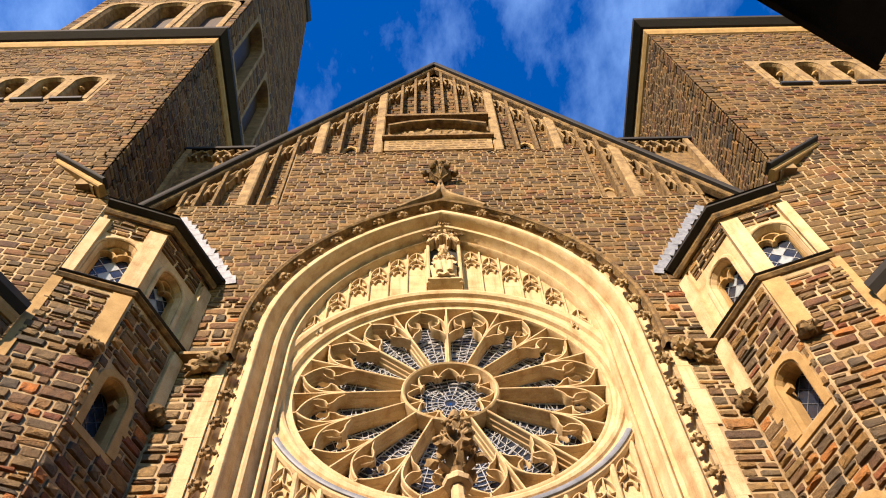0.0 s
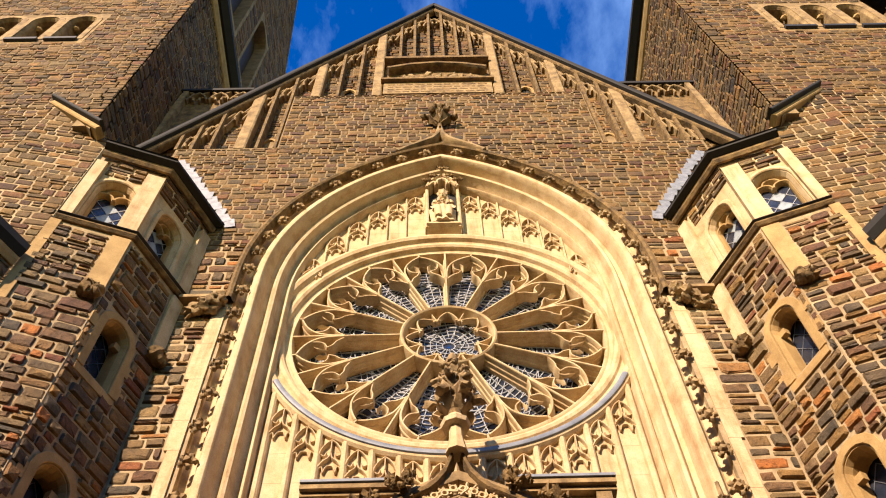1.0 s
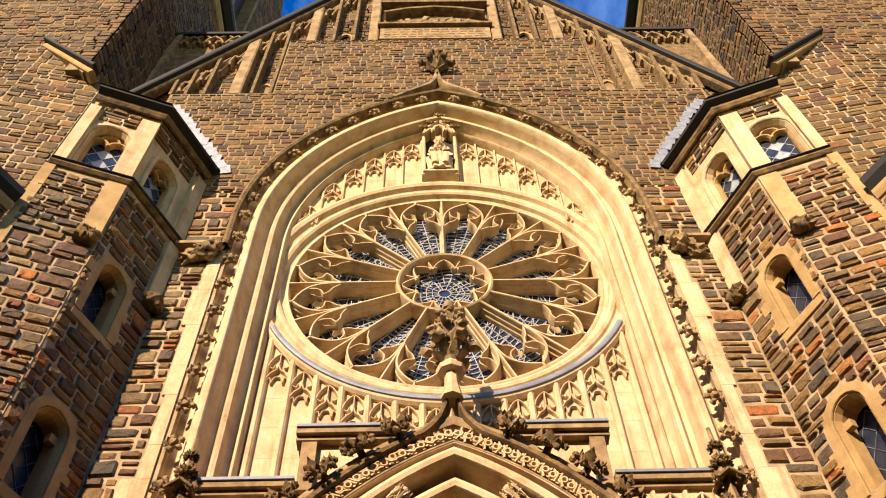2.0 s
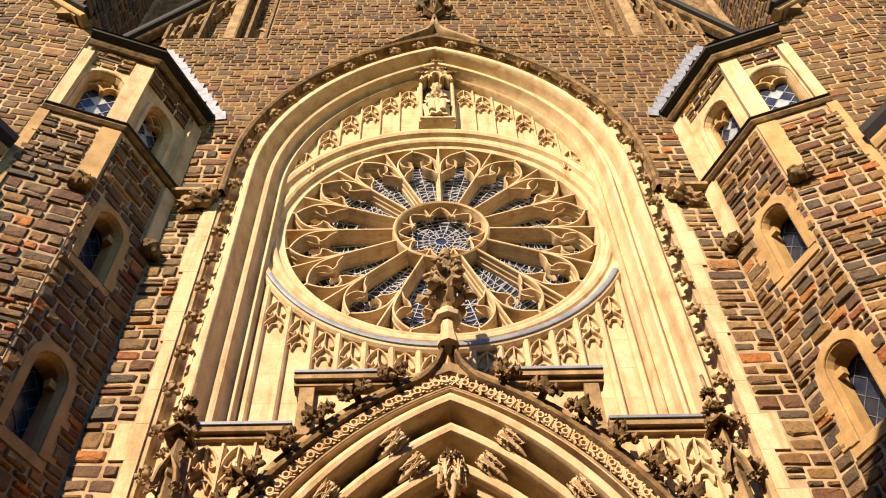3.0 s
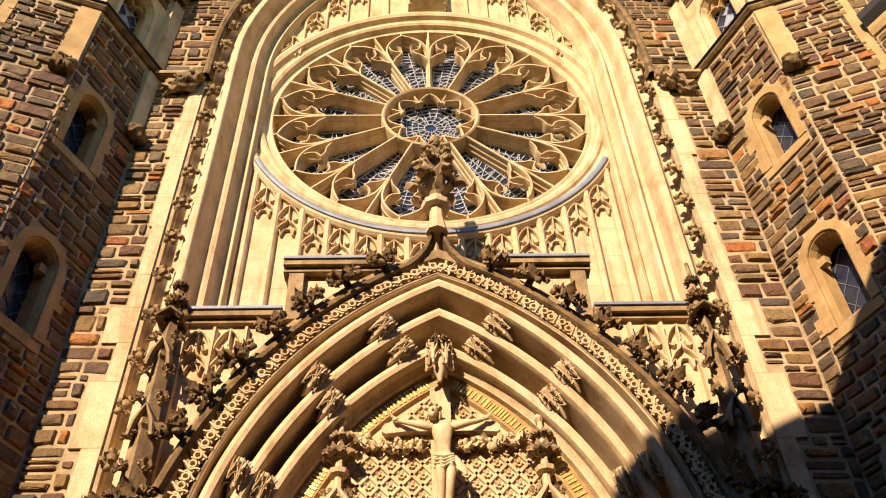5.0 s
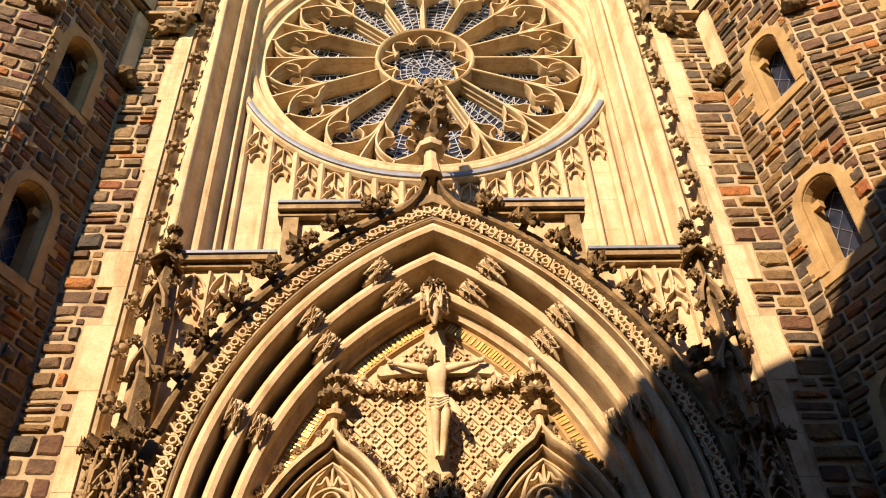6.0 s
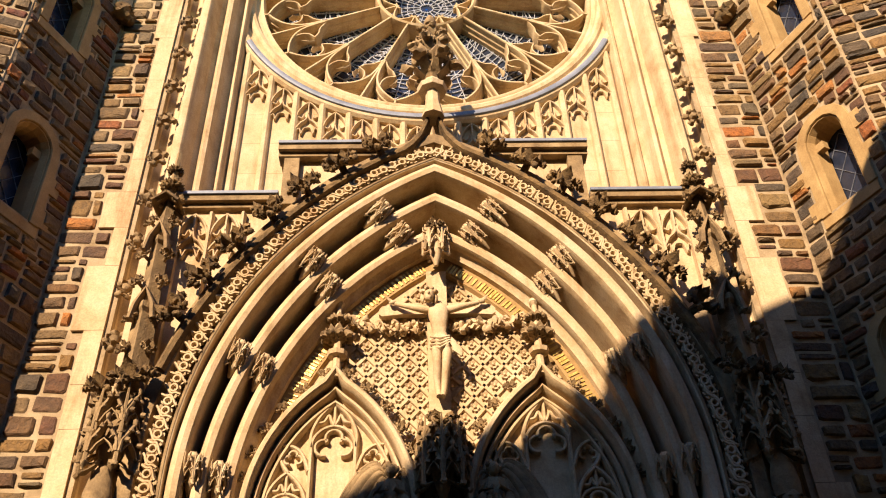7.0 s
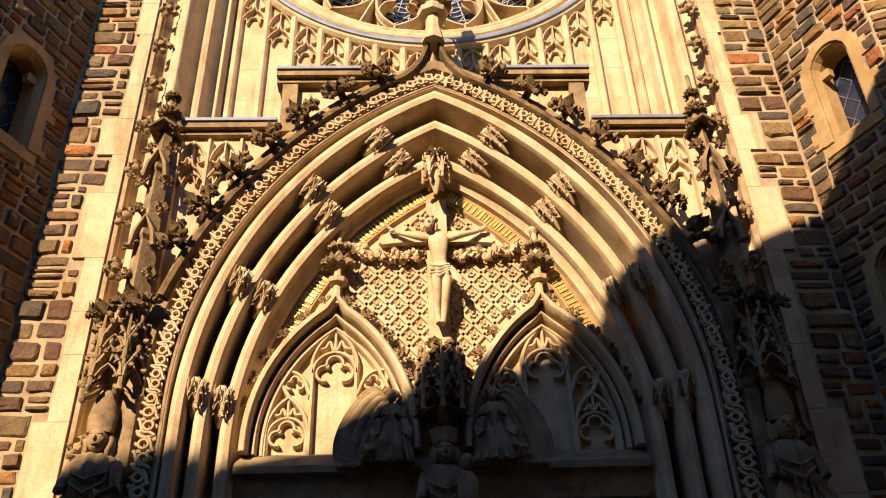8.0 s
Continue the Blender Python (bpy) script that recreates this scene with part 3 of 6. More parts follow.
THIN = [(0.008, 9.68), (0.016, 9.70), (0.022, 9.78), (0.026, 9.90)]


def polar(r, a):
    return (r * math.sin(a), ROSE_Z + r * math.cos(a))


HUB = 0.87
for r_in, r_out in ((0.80, 0.92),):
    g = Geo().loft([circle(r, y, n=64) for r, y in [(0.92, 10.1), (0.92, 9.74), (0.90, 9.66), (0.87, 9.635), (0.84, 9.66), (0.82, 9.74), (0.80, 9.80), (0.79, 10.0)]], True)
    under(part("hub_ring", g, SAND, smooth=35), rose)
STEP = 2 * math.pi / 16
spoke = mesh_of("spoke", Geo().ribbon([(0, 0.9), (0, 1.8), (0, 2.88)], FIN), SAND)
g, h, q = Geo(), Geo(), Geo()
for s in (-1, 1):
    run = []
    for r, f in ((1.92, 0.96), (2.05, 0.955), (2.2, 0.93), (2.36, 0.86), (2.50, 0.72), (2.62, 0.52), (2.72, 0.28), (2.80, 0.04)):
        a = s * f * STEP / 2
        run.append((r * math.sin(a), r * math.cos(a)))
    g.curve(run, FIN)
    for pts in (((2.54, 0.66), (2.40, 0.66), (2.29, 0.54), (2.24, 0.26)), ((2.24, 0.26), (2.13, 0.42), (2.06, 0.66), (1.90, 0.96))):
        h.curve([(r * math.sin(s * f * STEP / 2), r * math.cos(s * f * STEP / 2)) for r, f in pts], THIN)
petal = mesh_of("petal_arch", g, SAND, 30)
cusp = mesh_of("cusp", h, SAND, 30)
fin = mesh_of("tip_fin", Geo().ribbon([(0, 2.80), (0, 2.89)], FIN), SAND)
# open carved leaf that fills the foot of a cusp
g = Geo()
for s in (-1, 1):
    g.leaf((s * 0.20, 9.80, 2.10), (-s * 0.55, -0.1, 0.8), (s, -0.4, 0.1), 0.27, 0.062, 0.4)
    g.leaf((s * 0.10, 9.76, 2.22), (-s * 0.10, -0.1, 1.0), (s, -0.5, 0.2), 0.33, 0.056, 0.7)
leafy = mesh_of("cusp_leaf", g, SAND, 40)
for k in range(16):
    turn = Matrix.Translation((0, 0, ROSE_Z)) @ Matrix.Rotation(k * STEP, 4, "Y")
    half = Matrix.Translation((0, 0, ROSE_Z)) @ Matrix.Rotation((k + 0.5) * STEP, 4, "Y")
    piece("spoke", spoke, rose, turn)
    piece("petal_arch", petal, rose, half)
    piece("cusp", cusp, rose, half)
    piece("cusp_leaf", leafy, rose, half)
    piece("tip_fin", fin, rose, half)
# cusps inside the hub
g = Geo()
HUB_SEC = [(0.008, 9.74), (0.018, 9.76), (0.022, 9.86)]
for s in (-1, 1):
    g.curve([(s * 0.31, 0.74), (s * 0.20, 0.71), (s * 0.08, 0.63), (0.0, 0.54)], HUB_SEC)
    g.ribbon([(0.0, 0.60), (s * 0.075, 0.545)], HUB_SEC)
g.ribbon([(0, 0.80), (0, 0.53)], HUB_SEC)
hub_cusp = mesh_of("hub_cusp", g, SAND, 30)
for k in range(8):
    piece("hub_cusp", hub_cusp, rose, Matrix.Translation((0, 0, ROSE_Z)) @ Matrix.Rotation((k + 0.5) * math.pi / 4, 4, "Y"))
# white cames: rays, rings and slanting bars, petal by petal
rnd = random.Random(11)
CAME_SEC = [(0.0048, 9.965), (0.0048, 9.988)]
g = Geo()
for k in range(16):
    m = (k + 0.5) * STEP
    for f in (-0.55, -0.2, 0.15, 0.5):
        g.ribbon([polar(0.95, m + f * STEP * 0.8), polar(2.6, m + f * STEP * 0.62)], CAME_SEC)
    for j in range(16):
        r = 1.0 + j * 0.105
        lean = rnd.uniform(-0.10, 0.10)
        g.ribbon([polar(r + lean, m - STEP * 0.46), polar(r + 0.02, m), polar(r - lean, m + STEP * 0.46)], CAME_SEC)
    for j in range(7):
        r = rnd.uniform(1.0, 2.2)
        g.ribbon([polar(r, m - STEP * rnd.uniform(0.2, 0.46)), polar(r + rnd.uniform(0.15, 0.45), m + STEP * rnd.uniform(0.1, 0.46))], CAME_SEC)
for r in (0.12, 0.24, 0.36, 0.47, 0.58, 0.70):
    g.ribbon([polar(r * (1 + 0.05 * math.sin(5 * t * math.pi / 20)), t * math.pi / 20) for t in range(40)], CAME_SEC, True)
for k in range(32):
    a = k * math.pi / 16 + rnd.uniform(-0.06, 0.06)
    g.ribbon([polar(0.10 if k % 2 else 0.3, a), polar(0.8, a + rnd.uniform(-0.12, 0.12))], CAME_SEC)
for k in range(22):
    a = rnd.uniform(0, 6.28)
    r = rnd.uniform(0.2, 0.7)
    g.ribbon([polar(r, a), polar(r + rnd.uniform(-0.12, 0.12), a + rnd.uniform(0.25, 0.55))], CAME_SEC)
under(part("lead_came", g, CAME, label="pale lead cames"), rose)

# ---- gable ----
gable = thing("gable_arcade", "sandstone blind arcade stepping up the gable", "stonework")


def bay_strip(name, x, w, z0, z1, mat, y0=8.985):
    part(name, Geo().ribbon([(x, z0), (x, z1)], [(w * 0.75, y0), (w, y0 + 0.03), (w, 9.29)]), mat, gable)


def trefoil(g, x0, x1, z0, z1, lean):
    """Cusped head between two strips below the sloping coping."""
    sec = [(0.014, 9.06), (0.030, 9.08), (0.040, 9.29)]
    m, w = (x0 + x1) / 2, abs(x1 - x0) / 2
    zt = (z0 + z1) / 2
    for s in (-1, 1):
        e = zt + s * lean * w
        g.curve([(m + s * w, e - 0.75), (m + s * w * 0.65, e - 0.45), (m + s * w * 0.2, zt - 0.28), (m, zt - 0.20)], sec)
        g.curve([(m + s * w * 0.75, e - 0.62), (m + s * w * 0.35, zt - 0.62), (m + s * w * 0.28, zt - 0.80)], sec)
        g.ribbon([(m + s * w * 0.95, e - 0.15), (m + s * w * 0.4, zt - 0.32)], sec)
    return g


for s in (-1, 1):
    lines = [(22.0, [(6.62, .05), (6.25, .05), (5.80, .05), (5.05, .15), (4.62, .05), (4.16, .05)]), (25.55, [(3.50, .14), (2.88, .05), (2.32, .05), (1.76, .14)]),
             (28.55, [(1.14, .05), (0.69, .05), (0.23, .05)])]
    for z0, row in lines:
        for x, w in row:
            # mullions get the dark stone in place of their deep side shadow
            bay_strip("pilaster" if w > .1 else "mullion", s * x, w, z0, 34.45 - 1.70 * x - 0.05, SAND_OLD if w > .1 else SAND_DARK)
        xs = [x for x, w in row]
        if z0 < 23:
            xs.append(3.60)
        for a, b in zip(xs[:-1], xs[1:]):
            part("cusped_head", trefoil(Geo(), s * a, s * b, 34.1 - 1.7 * a, 34.1 - 1.7 * b, -1.7 if s > 0 else 1.7), SAND_OLD, gable)
    for a, b in ((1.70, 1.14), (0.23, 0.0)):
        if b:
            part("cusped_head", trefoil(Geo(), s * a, s * b, 34.1 - 1.7 * a, 34.1 - 1.7 * b, -1.7 if s > 0 else 1.7), SAND_OLD, gable)
part("cusped_head", trefoil(Geo(), -0.23, 0.23, 33.6, 33.6, 0.0), SAND_OLD, gable)
for x, z0 in ((4.42, 22.15), (2.60, 25.75), (0.92, 28.75)):
    for s in (-1, 1):
        part("light_surround", Geo().ribbon(lancet(s * x, 0.20, z0 - 0.05, z0 + 0.65, n=5), [(0.04, 9.23), (0.05, 9.30)]), OCHRE, gable)
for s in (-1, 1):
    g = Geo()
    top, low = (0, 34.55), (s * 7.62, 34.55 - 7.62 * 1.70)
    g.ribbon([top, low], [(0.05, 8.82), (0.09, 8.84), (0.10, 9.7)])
    part("coping", g, GUTTER_SHADE, gable, "dark weathered coping")
    part("coping_moulding", Geo().ribbon([(0, 34.28), (s * 7.5, 34.28 - 7.5 * 1.70)], [(0.04, 8.94), (0.07, 8.98), (0.07, 9.16)]), SAND_DARK, gable)

# relief panel
relief = thing("relief_panel", "framed sandstone relief with a weathered frieze and a lettered plate", "relief", at=(0, 9, 25.5))
part_list = [("hood", Geo().box(-1.62, 1.62, 8.84, 9.29, 28.36, 28.52), SAND_DARK), ("shelf", Geo().box(-1.66, 1.66, 8.84, 9.29, 26.47, 26.58), SAND_DARK),
             ("back", Geo().box(-1.60, 1.60, 9.20, 9.29, 26.55, 28.38), SAND_DARK), ("plate", Geo().box(-1.58, 1.58, 8.97, 9.29, 25.60, 26.47), SAND_OLD)]
for nm, g, m in part_list:
    under(part(nm, g, m), relief)
g = Geo()
rnd = random.Random(21)
for k in range(46):
    x = rnd.uniform(-1.4, 1.4)
    hgt = 0.65 * (1 - (abs(x) / 1.5) ** 2) + 0.18
    g.blob((x, 9.08, 26.62 + rnd.uniform(0.05, 1) * hgt), (rnd.uniform(.06, .16), .10, rnd.uniform(.07, .18)), k, 0.8, 2)
under(part("frieze", g, SAND_OLD, smooth=50), relief)
g = Geo().ribbon([(-1.5, 27.75), (-0.8, 28.05), (0, 28.18), (0.8, 28.05), (1.5, 27.75)], [(0.06, 8.92), (0.09, 9.0), (0.09, 9.26)])
under(part("arch_band", g, SAND_DARK), relief)
bar = mesh_of("text_bar", Geo().box(-0.5, 0.5, -0.004, 0.004, -0.5, 0.5), SAND_DARK)
for row in range(4):
    x = -1.45
    while x < 1.4:
        w = rnd.uniform(0.10, 0.26)
        piece("text_bar", bar, relief, Matrix.Translation((x + w / 2, 8.967, 26.30 - row * 0.19)) @ Matrix.Diagonal((w, 1, 0.075, 1)))
        x += w + 0.07

# parapets between gable and towers
for s in (-1, 1):
    p = thing("parapet", "sandstone parapet with blind cusped panels beside the gable", "parapet", "parapets beside the gable")
    part("wall", Geo().box(*sorted((s * 5.3, s * 7.5)), 9.40, 9.62, 21.0, 26.7), SAND_DARK, p)
    part("coping", Geo().box(*sorted((s * 5.45, s * 7.66)), 9.18, 9.72, 26.72, 26.86), GUTTER_SHADE, p, "dark coping slab")
    for x in (5.75, 6.4, 7.05):
        part("cusped_head", trefoil(Geo(), s * (x - .3), s * (x + .3), 26.9, 26.9, 0.0).moved(Matrix.Translation((0, 0.18, 0))), SAND_OLD, p)
    g = Geo().add([(s * 7.36, 9.20, 26.7), (s * 7.52, 9.20, 26.7), (s * 7.80, 9.20, 21.5), (s * 7.5, 9.20, 21.5), (s * 7.36, 9.5, 26.7), (s * 7.52, 9.5, 26.7), (s * 7.80, 9.5, 21.5), (s * 7.5, 9.5, 21.5)],
                  [(0, 1, 2, 3), (4, 5, 6, 7), (0, 1, 5, 4), (1, 2, 6, 5), (2, 3, 7, 6), (3, 0, 4, 7)])
    part("buttress", g, SAND_OLD, p)
    p.matrix_basis = Matrix.Translation(EYE) @ Matrix.Scale(1.14 if s < 0 else 1.0, 4) @ Matrix.Translation(-Vector(EYE))


# ---- towers and stair turrets ----
def face(P, Q):
    """place function, unit along, outward normal and length of the upright face over the plan points P, Q."""
    p, q = Vector((*P, 0)), Vector((*Q, 0))
    a = (q - p).normalized()
    n = Vector((a.y, -a.x, 0))
    if n.dot(Vector((EYE[0], EYE[1], 0)) - p) < 0:
        n = -n
    return (lambda s, z, d: tuple(p + a * s - n * d + Vector((0, 0, z)))), a, n, (q - p).length


def band(name, pts, z0, z1, out, mat, parent, label="", slope=0.0):
    """A moulded course along plan points, standing out by out; its top slopes back."""
    offs = []
    ns = [face(a, b)[2] for a, b in zip(pts[:-1], pts[1:])]
    for i, q in enumerate(pts):
        n1, n2 = ns[max(0, i - 1)], ns[min(i, len(ns) - 1)]
        m = (n1 + n2).normalized()
        k = out / max(0.5, m.dot(n1))
        offs.append((q[0] + m.x * k, q[1] + m.y * k))
    r = [[(x, y, z0) for x, y in pts], [((x + u) / 2, (y + v) / 2, z0) for (x, y), (u, v) in zip(pts, offs)],
         [(x, y, z0 + (z1 - z0) * 0.45) for x, y in offs], [(x, y, z1 - slope) for x, y in offs], [(x, y, z1) for x, y in pts]]
    g = Geo().loft(r, False, True)
    m = len(pts)
    g.f += [tuple(i * m for i in range(5)), tuple(i * m + m - 1 for i in range(5))]
    return under(part(name, g, mat, label=label), parent)


def round_hole(s, w, z0, zs, n=8):
    return [(s + w, z0)] + [(s + w * math.cos(math.pi * i / n), zs + w * math.sin(math.pi * i / n)) for i in range(n + 1)] + [(s - w, z0)]


def on_face(g, place, base=0.0):
    """Takes geometry drawn with x along, y depth, z up to a face."""
    o = Geo()
    o.v = [place(x, z, y - base) for x, y, z in g.v]
    o.f = list(g.f)
    return o


def diamond_glass(place, s, w, z0, z1, d, parent, pale=True):
    pane = under(part("window_glass", Geo().add([place(s - w, z0, d), place(s + w, z0, d), place(s + w, z1, d), place(s - w, z1, d)], [(0, 1, 2, 3)]), GLASS, label="leaded diamond glass"), parent)
    k = 0.30
    rows, cols = int((z1 - z0) / (k * 1.25)) + 1, int(w / k) + 1
    cames = Geo()
    for i in range(2 * rows + 2):
        for j in range(-cols, cols + 1):
            cx, cz = s + (j + (i % 2) * 0.5) * k * 1.0, z0 + i * k * 0.62
            quad = [(cx - k * .5, cz), (cx, cz - k * .62), (cx + k * .5, cz), (cx, cz + k * .62)]
            if min(q[0] for q in quad) < s - w or max(q[0] for q in quad) > s + w or min(q[1] for q in quad) < z0 or max(q[1] for q in quad) > z1:
                continue
            cames.ribbon(quad, [(0.006, d - 0.012), (0.006, d - 0.001)], True)
            if pale and i % 2 == 0:
                part("quarry", Geo().add([place(x, z, d - 0.006) for x, z in quad], [(0, 1, 2, 3)]), PALE_GLASS, pane)
    if cames.v:
        part("came", on_face(cames, place), CAME if pale else LEAD, pane)


def window_tracery(place, s, w, z0, zs, d, parent, mat):
    g = Geo()
    sec = [(0.015, d), (0.035, d + 0.05), (0.04, d + 0.12)]
    r = w * 0.98
    for a in (0, 1, 2):
        c = (s + (a - 1) * w * 0.52, zs + (0.12 if a == 1 else -0.04))
        rr = w * 0.50
        g.ribbon([(c[0] + rr * math.cos(math.pi * i / 8), c[1] + rr * math.sin(math.pi * i / 8)) for i in range(9)], sec)
    for q in (-1, 1):
        g.ribbon([(s + q * w * 0.97, z0), (s + q * w * 0.97, zs)], sec)
    under(part("tracery", on_face(g, place), mat), parent)


TURRET_STONES, TOWER_STONES = [], []


def turret(sg):
    t = thing("stair_turret", "polygonal rubble stair turret with sandstone dressings and a slate roof", "turret", "stair turrets", at=(sg * 5.9, 8.4, 0))
    V0, V1, V2 = (sg * 4.86, 9.0), (sg * 5.50, 7.65), (sg * 6.74, 7.20)
    holes = {0: [(0.92, 0.31, 11.90, 12.95), (0.80, 0.32, 8.80, 9.9), (0.75, 0.32, 5.65, 6.8)], 1: []}
    for i, (P, Q) in enumerate(((V0, V1), (V1, V2))):
        place, a, n, ln = face(P, Q)
        hs = [round_hole(s, w, z0, zs) for s, w, z0, zs in holes[i]]
        under(filled("wall", [(0, 0), (ln, 0), (ln, 15.1), (0, 15.1)], hs, place, 0.35, MORTAR), t)
        for s, w, z0, zs in holes[i]:
            g = Geo().ribbon(round_hole(s, w + 0.055, z0 - 0.02, zs), [(0.065, -0.03), (0.075, -0.015), (0.075, 0.02)])
            g.ribbon(round_hole(s, w - 0.035, z0, zs), [(0.005, 0.0), (0.04, 0.10), (0.04, 0.34)])
            under(part("window_surround", on_face(g, place), OCHRE, label="ochre sandstone surround"), t)
            under(part("window_sill", on_face(Geo().add([(s - w - .12, -.035, z0 - .2), (s + w + .12, -.035, z0 - .2), (s + w + .12, -.035, z0 - .06), (s - w - .12, -.035, z0 - .06), (s - w, .3, z0 + .10), (s + w, .3, z0 + .10), (s - w - .12, .05, z0 - .2), (s + w + .12, .05, z0 - .2)],
                                                        [(0, 1, 2, 3), (3, 2, 5, 4), (0, 6, 7, 1), (0, 3, 4, 6), (1, 7, 5, 2)]), place), OCHRE), t)
            for k in range(4):
                for q in (-1, 1):
                    if k % 2 == (q > 0):
                        z1 = z0 + (zs - z0) * k / 4
                        under(part("jamb_block", on_face(Geo().box(*sorted((s + q * (w + .11), s + q * (w + .26))), -0.026, 0.02, z1, z1 + (zs - z0) / 4 - 0.012), place), OCHRE), t)
            under(part("window_cusp", on_face(Geo().box(s - w, s - w * 0.35, 0.10, 0.2, zs - 0.06, zs + 0.06), place), OCHRE), t)
            diamond_glass(place, s, w, z0, zs + w, 0.36, t, False)

        def free(z, hs=holes[i], ln=ln, i=i):
            lo, hi = (0.02, ln) if i == 0 else (0.0, ln - 0.02)
            if z > 13.3:
                lo, hi = (0.30, ln - 0.02) if i == 0 else (0.34, ln - 0.02)
            cuts = []
            for s, w, z0, zs in hs:
                if z0 - 0.22 < z < zs + w + 0.12:
                    k = w + 0.15 if z < zs else math.sqrt(max(0.0, (w + 0.15) ** 2 - (z - zs) ** 2))
                    cuts.append((s - k, s + k))
            if cuts:
                return [q for q in ((lo, cuts[0][0]), (cuts[0][1], hi)) if q[1] - q[0] > 0.08]
            return [(lo, hi)]
        TURRET_STONES.append((t, courses(free, 0.1, 14.98, 0.15, 0.27, (0.18, 0.44), 31 + i + 7 * sg), place(0, 0, 0), a, n))
        # upper storey of sandstone
        hole = (0.86, 0.36, 15.30, 16.45) if i == 0 else (0.72, 0.39, 15.26, 16.58)
        s, w, z0, zs = hole
        inner = lambda s_, z_, d_, pl=place: pl(s_, z_, d_ + 0.06)
        under(filled("upper_wall", [(0, 15.1), (ln, 15.1), (ln, 17.75), (0, 17.75)], [round_hole(s, w, z0, zs)], inner, 0.30, SAND_BLOCK), t)
        g = Geo().ribbon(round_hole(s, w + 0.03, z0, zs), [(0.03, 0.02), (0.05, 0.04), (0.05, 0.08)])
        g.ribbon(round_hole(s, w - 0.03, z0, zs), [(0.005, 0.07), (0.045, 0.17), (0.045, 0.35)])
        under(part("window_surround", on_face(g, place), SAND), t)
        window_tracery(place, s, w - 0.06, z0, zs, 0.20, t, OCHRE)
        diamond_glass(place, s, w, z0, zs + w, 0.34, t)
        lo, hi = (0.30, ln) if i == 0 else (0.36, ln - 0.22)

        def free_top(z, lo=lo, hi=hi, s=s, w=w):
            if z < 17.05:
                return [(lo, s - w - 0.14)] if s - w - 0.14 - lo > 0.1 else []
            return [(lo, hi)]
        TURRET_STONES.append((t, courses(free_top, 16.3 if i == 0 else 17.1, 17.66, 0.11, 0.17, (0.2, 0.45), 77 + i + sg), inner(0, 0, 0), a, n))
        ends = ((0.0, 0.26),) if i == 0 else ((0.0, 0.34), (ln - 0.2, ln))
        for e0, e1 in ends:
            g = Geo().box(e0, e1, -0.07, 0.08, 15.2, 17.40)
            g.add([(e0, -0.07, 17.40), (e1, -0.07, 17.40), (e1, 0.06, 17.62), (e0, 0.06, 17.62)], [(0, 1, 2, 3)])
            under(part("pilaster", on_face(g, place), SAND), t)
        if i == 1:
            under(part("corner_strip", on_face(Geo().box(ln - 0.12, ln + 0.06, -0.04, 0.08, 12.6, 15.06), place), OCHRE), t)
        ends = ((0.0, 0.26),) if i == 0 else ((0.0, 0.32),)
        for e0, e1 in ends:
            under(part("pilaster", on_face(Geo().box(e0, e1, -0.06, 0.05, 13.35, 15.0), place), SAND if i == 0 else OCHRE), t)
            g = Geo()
            for k in range(6):
                g.blob(((e0 + e1) / 2 + 0.07 * (k % 3 - 1), -0.12, 13.22 + 0.10 * (k // 3)), (0.12, 0.12, 0.09), k + sg, 0.9, 2)
            for k in range(4):
                g.leaf(((e0 + e1) / 2, -0.05, 13.2), (k - 1.5, -0.8, 0.4), (0, -0.3, 1), 0.26, 0.06, 0.8)
            under(part("carved_stop", on_face(g, place), SAND_DARK, smooth=50), t)
    band("string_course", [V0, V1, V2], 15.08, 15.19, 0.10, SAND_DARK, t, slope=0.03)
    band("string_lead", [V0, V1, V2], 15.17, 15.22, 0.14, SLATE, t, slope=0.02)
    # dark stone here stands in for the shade beneath the gutter
    band("eaves_moulding", [V0, V1, V2], 17.68, 17.82, 0.10, SAND_DARK, t)
    band("gutter", [V0, V1, V2], 17.82, 17.94, 0.24, GUTTER_SHADE, t, "dark gutter")
    E0, E1, E2, T = (sg * 4.58, 9.0, 17.95), (sg * 5.36, 7.40, 17.95), (sg * 6.74, 6.92, 17.95), (sg * 6.74, 9.0, 21.4)
    g = Geo().add([E0, E1, E2, T], [(0, 1, 3), (1, 2, 3), (0, 3, 2), (0, 2, 1)])
    under(part("roof", g, SLATE, label="dark slate roof"), t)
    plate = mesh_of("flashing", Geo().box(-0.11, 0.11, -0.006, 0.006, -0.17, 0.17), FLASH) if not turret.plate else turret.plate
    turret.plate = plate
    for k in range(13):
        f = (k + 0.2) / 13
        piece("flashing", plate, t, pose(sg * (4.50 + 1.86 * f), 8.95 - 0.004 * (k % 2), 17.98 + 3.35 * f + 0.04 * math.sin(k * 5.1), 0, sg * (12 + 14 * math.sin(k * 2.3)), 0))
    return t


turret.plate = None


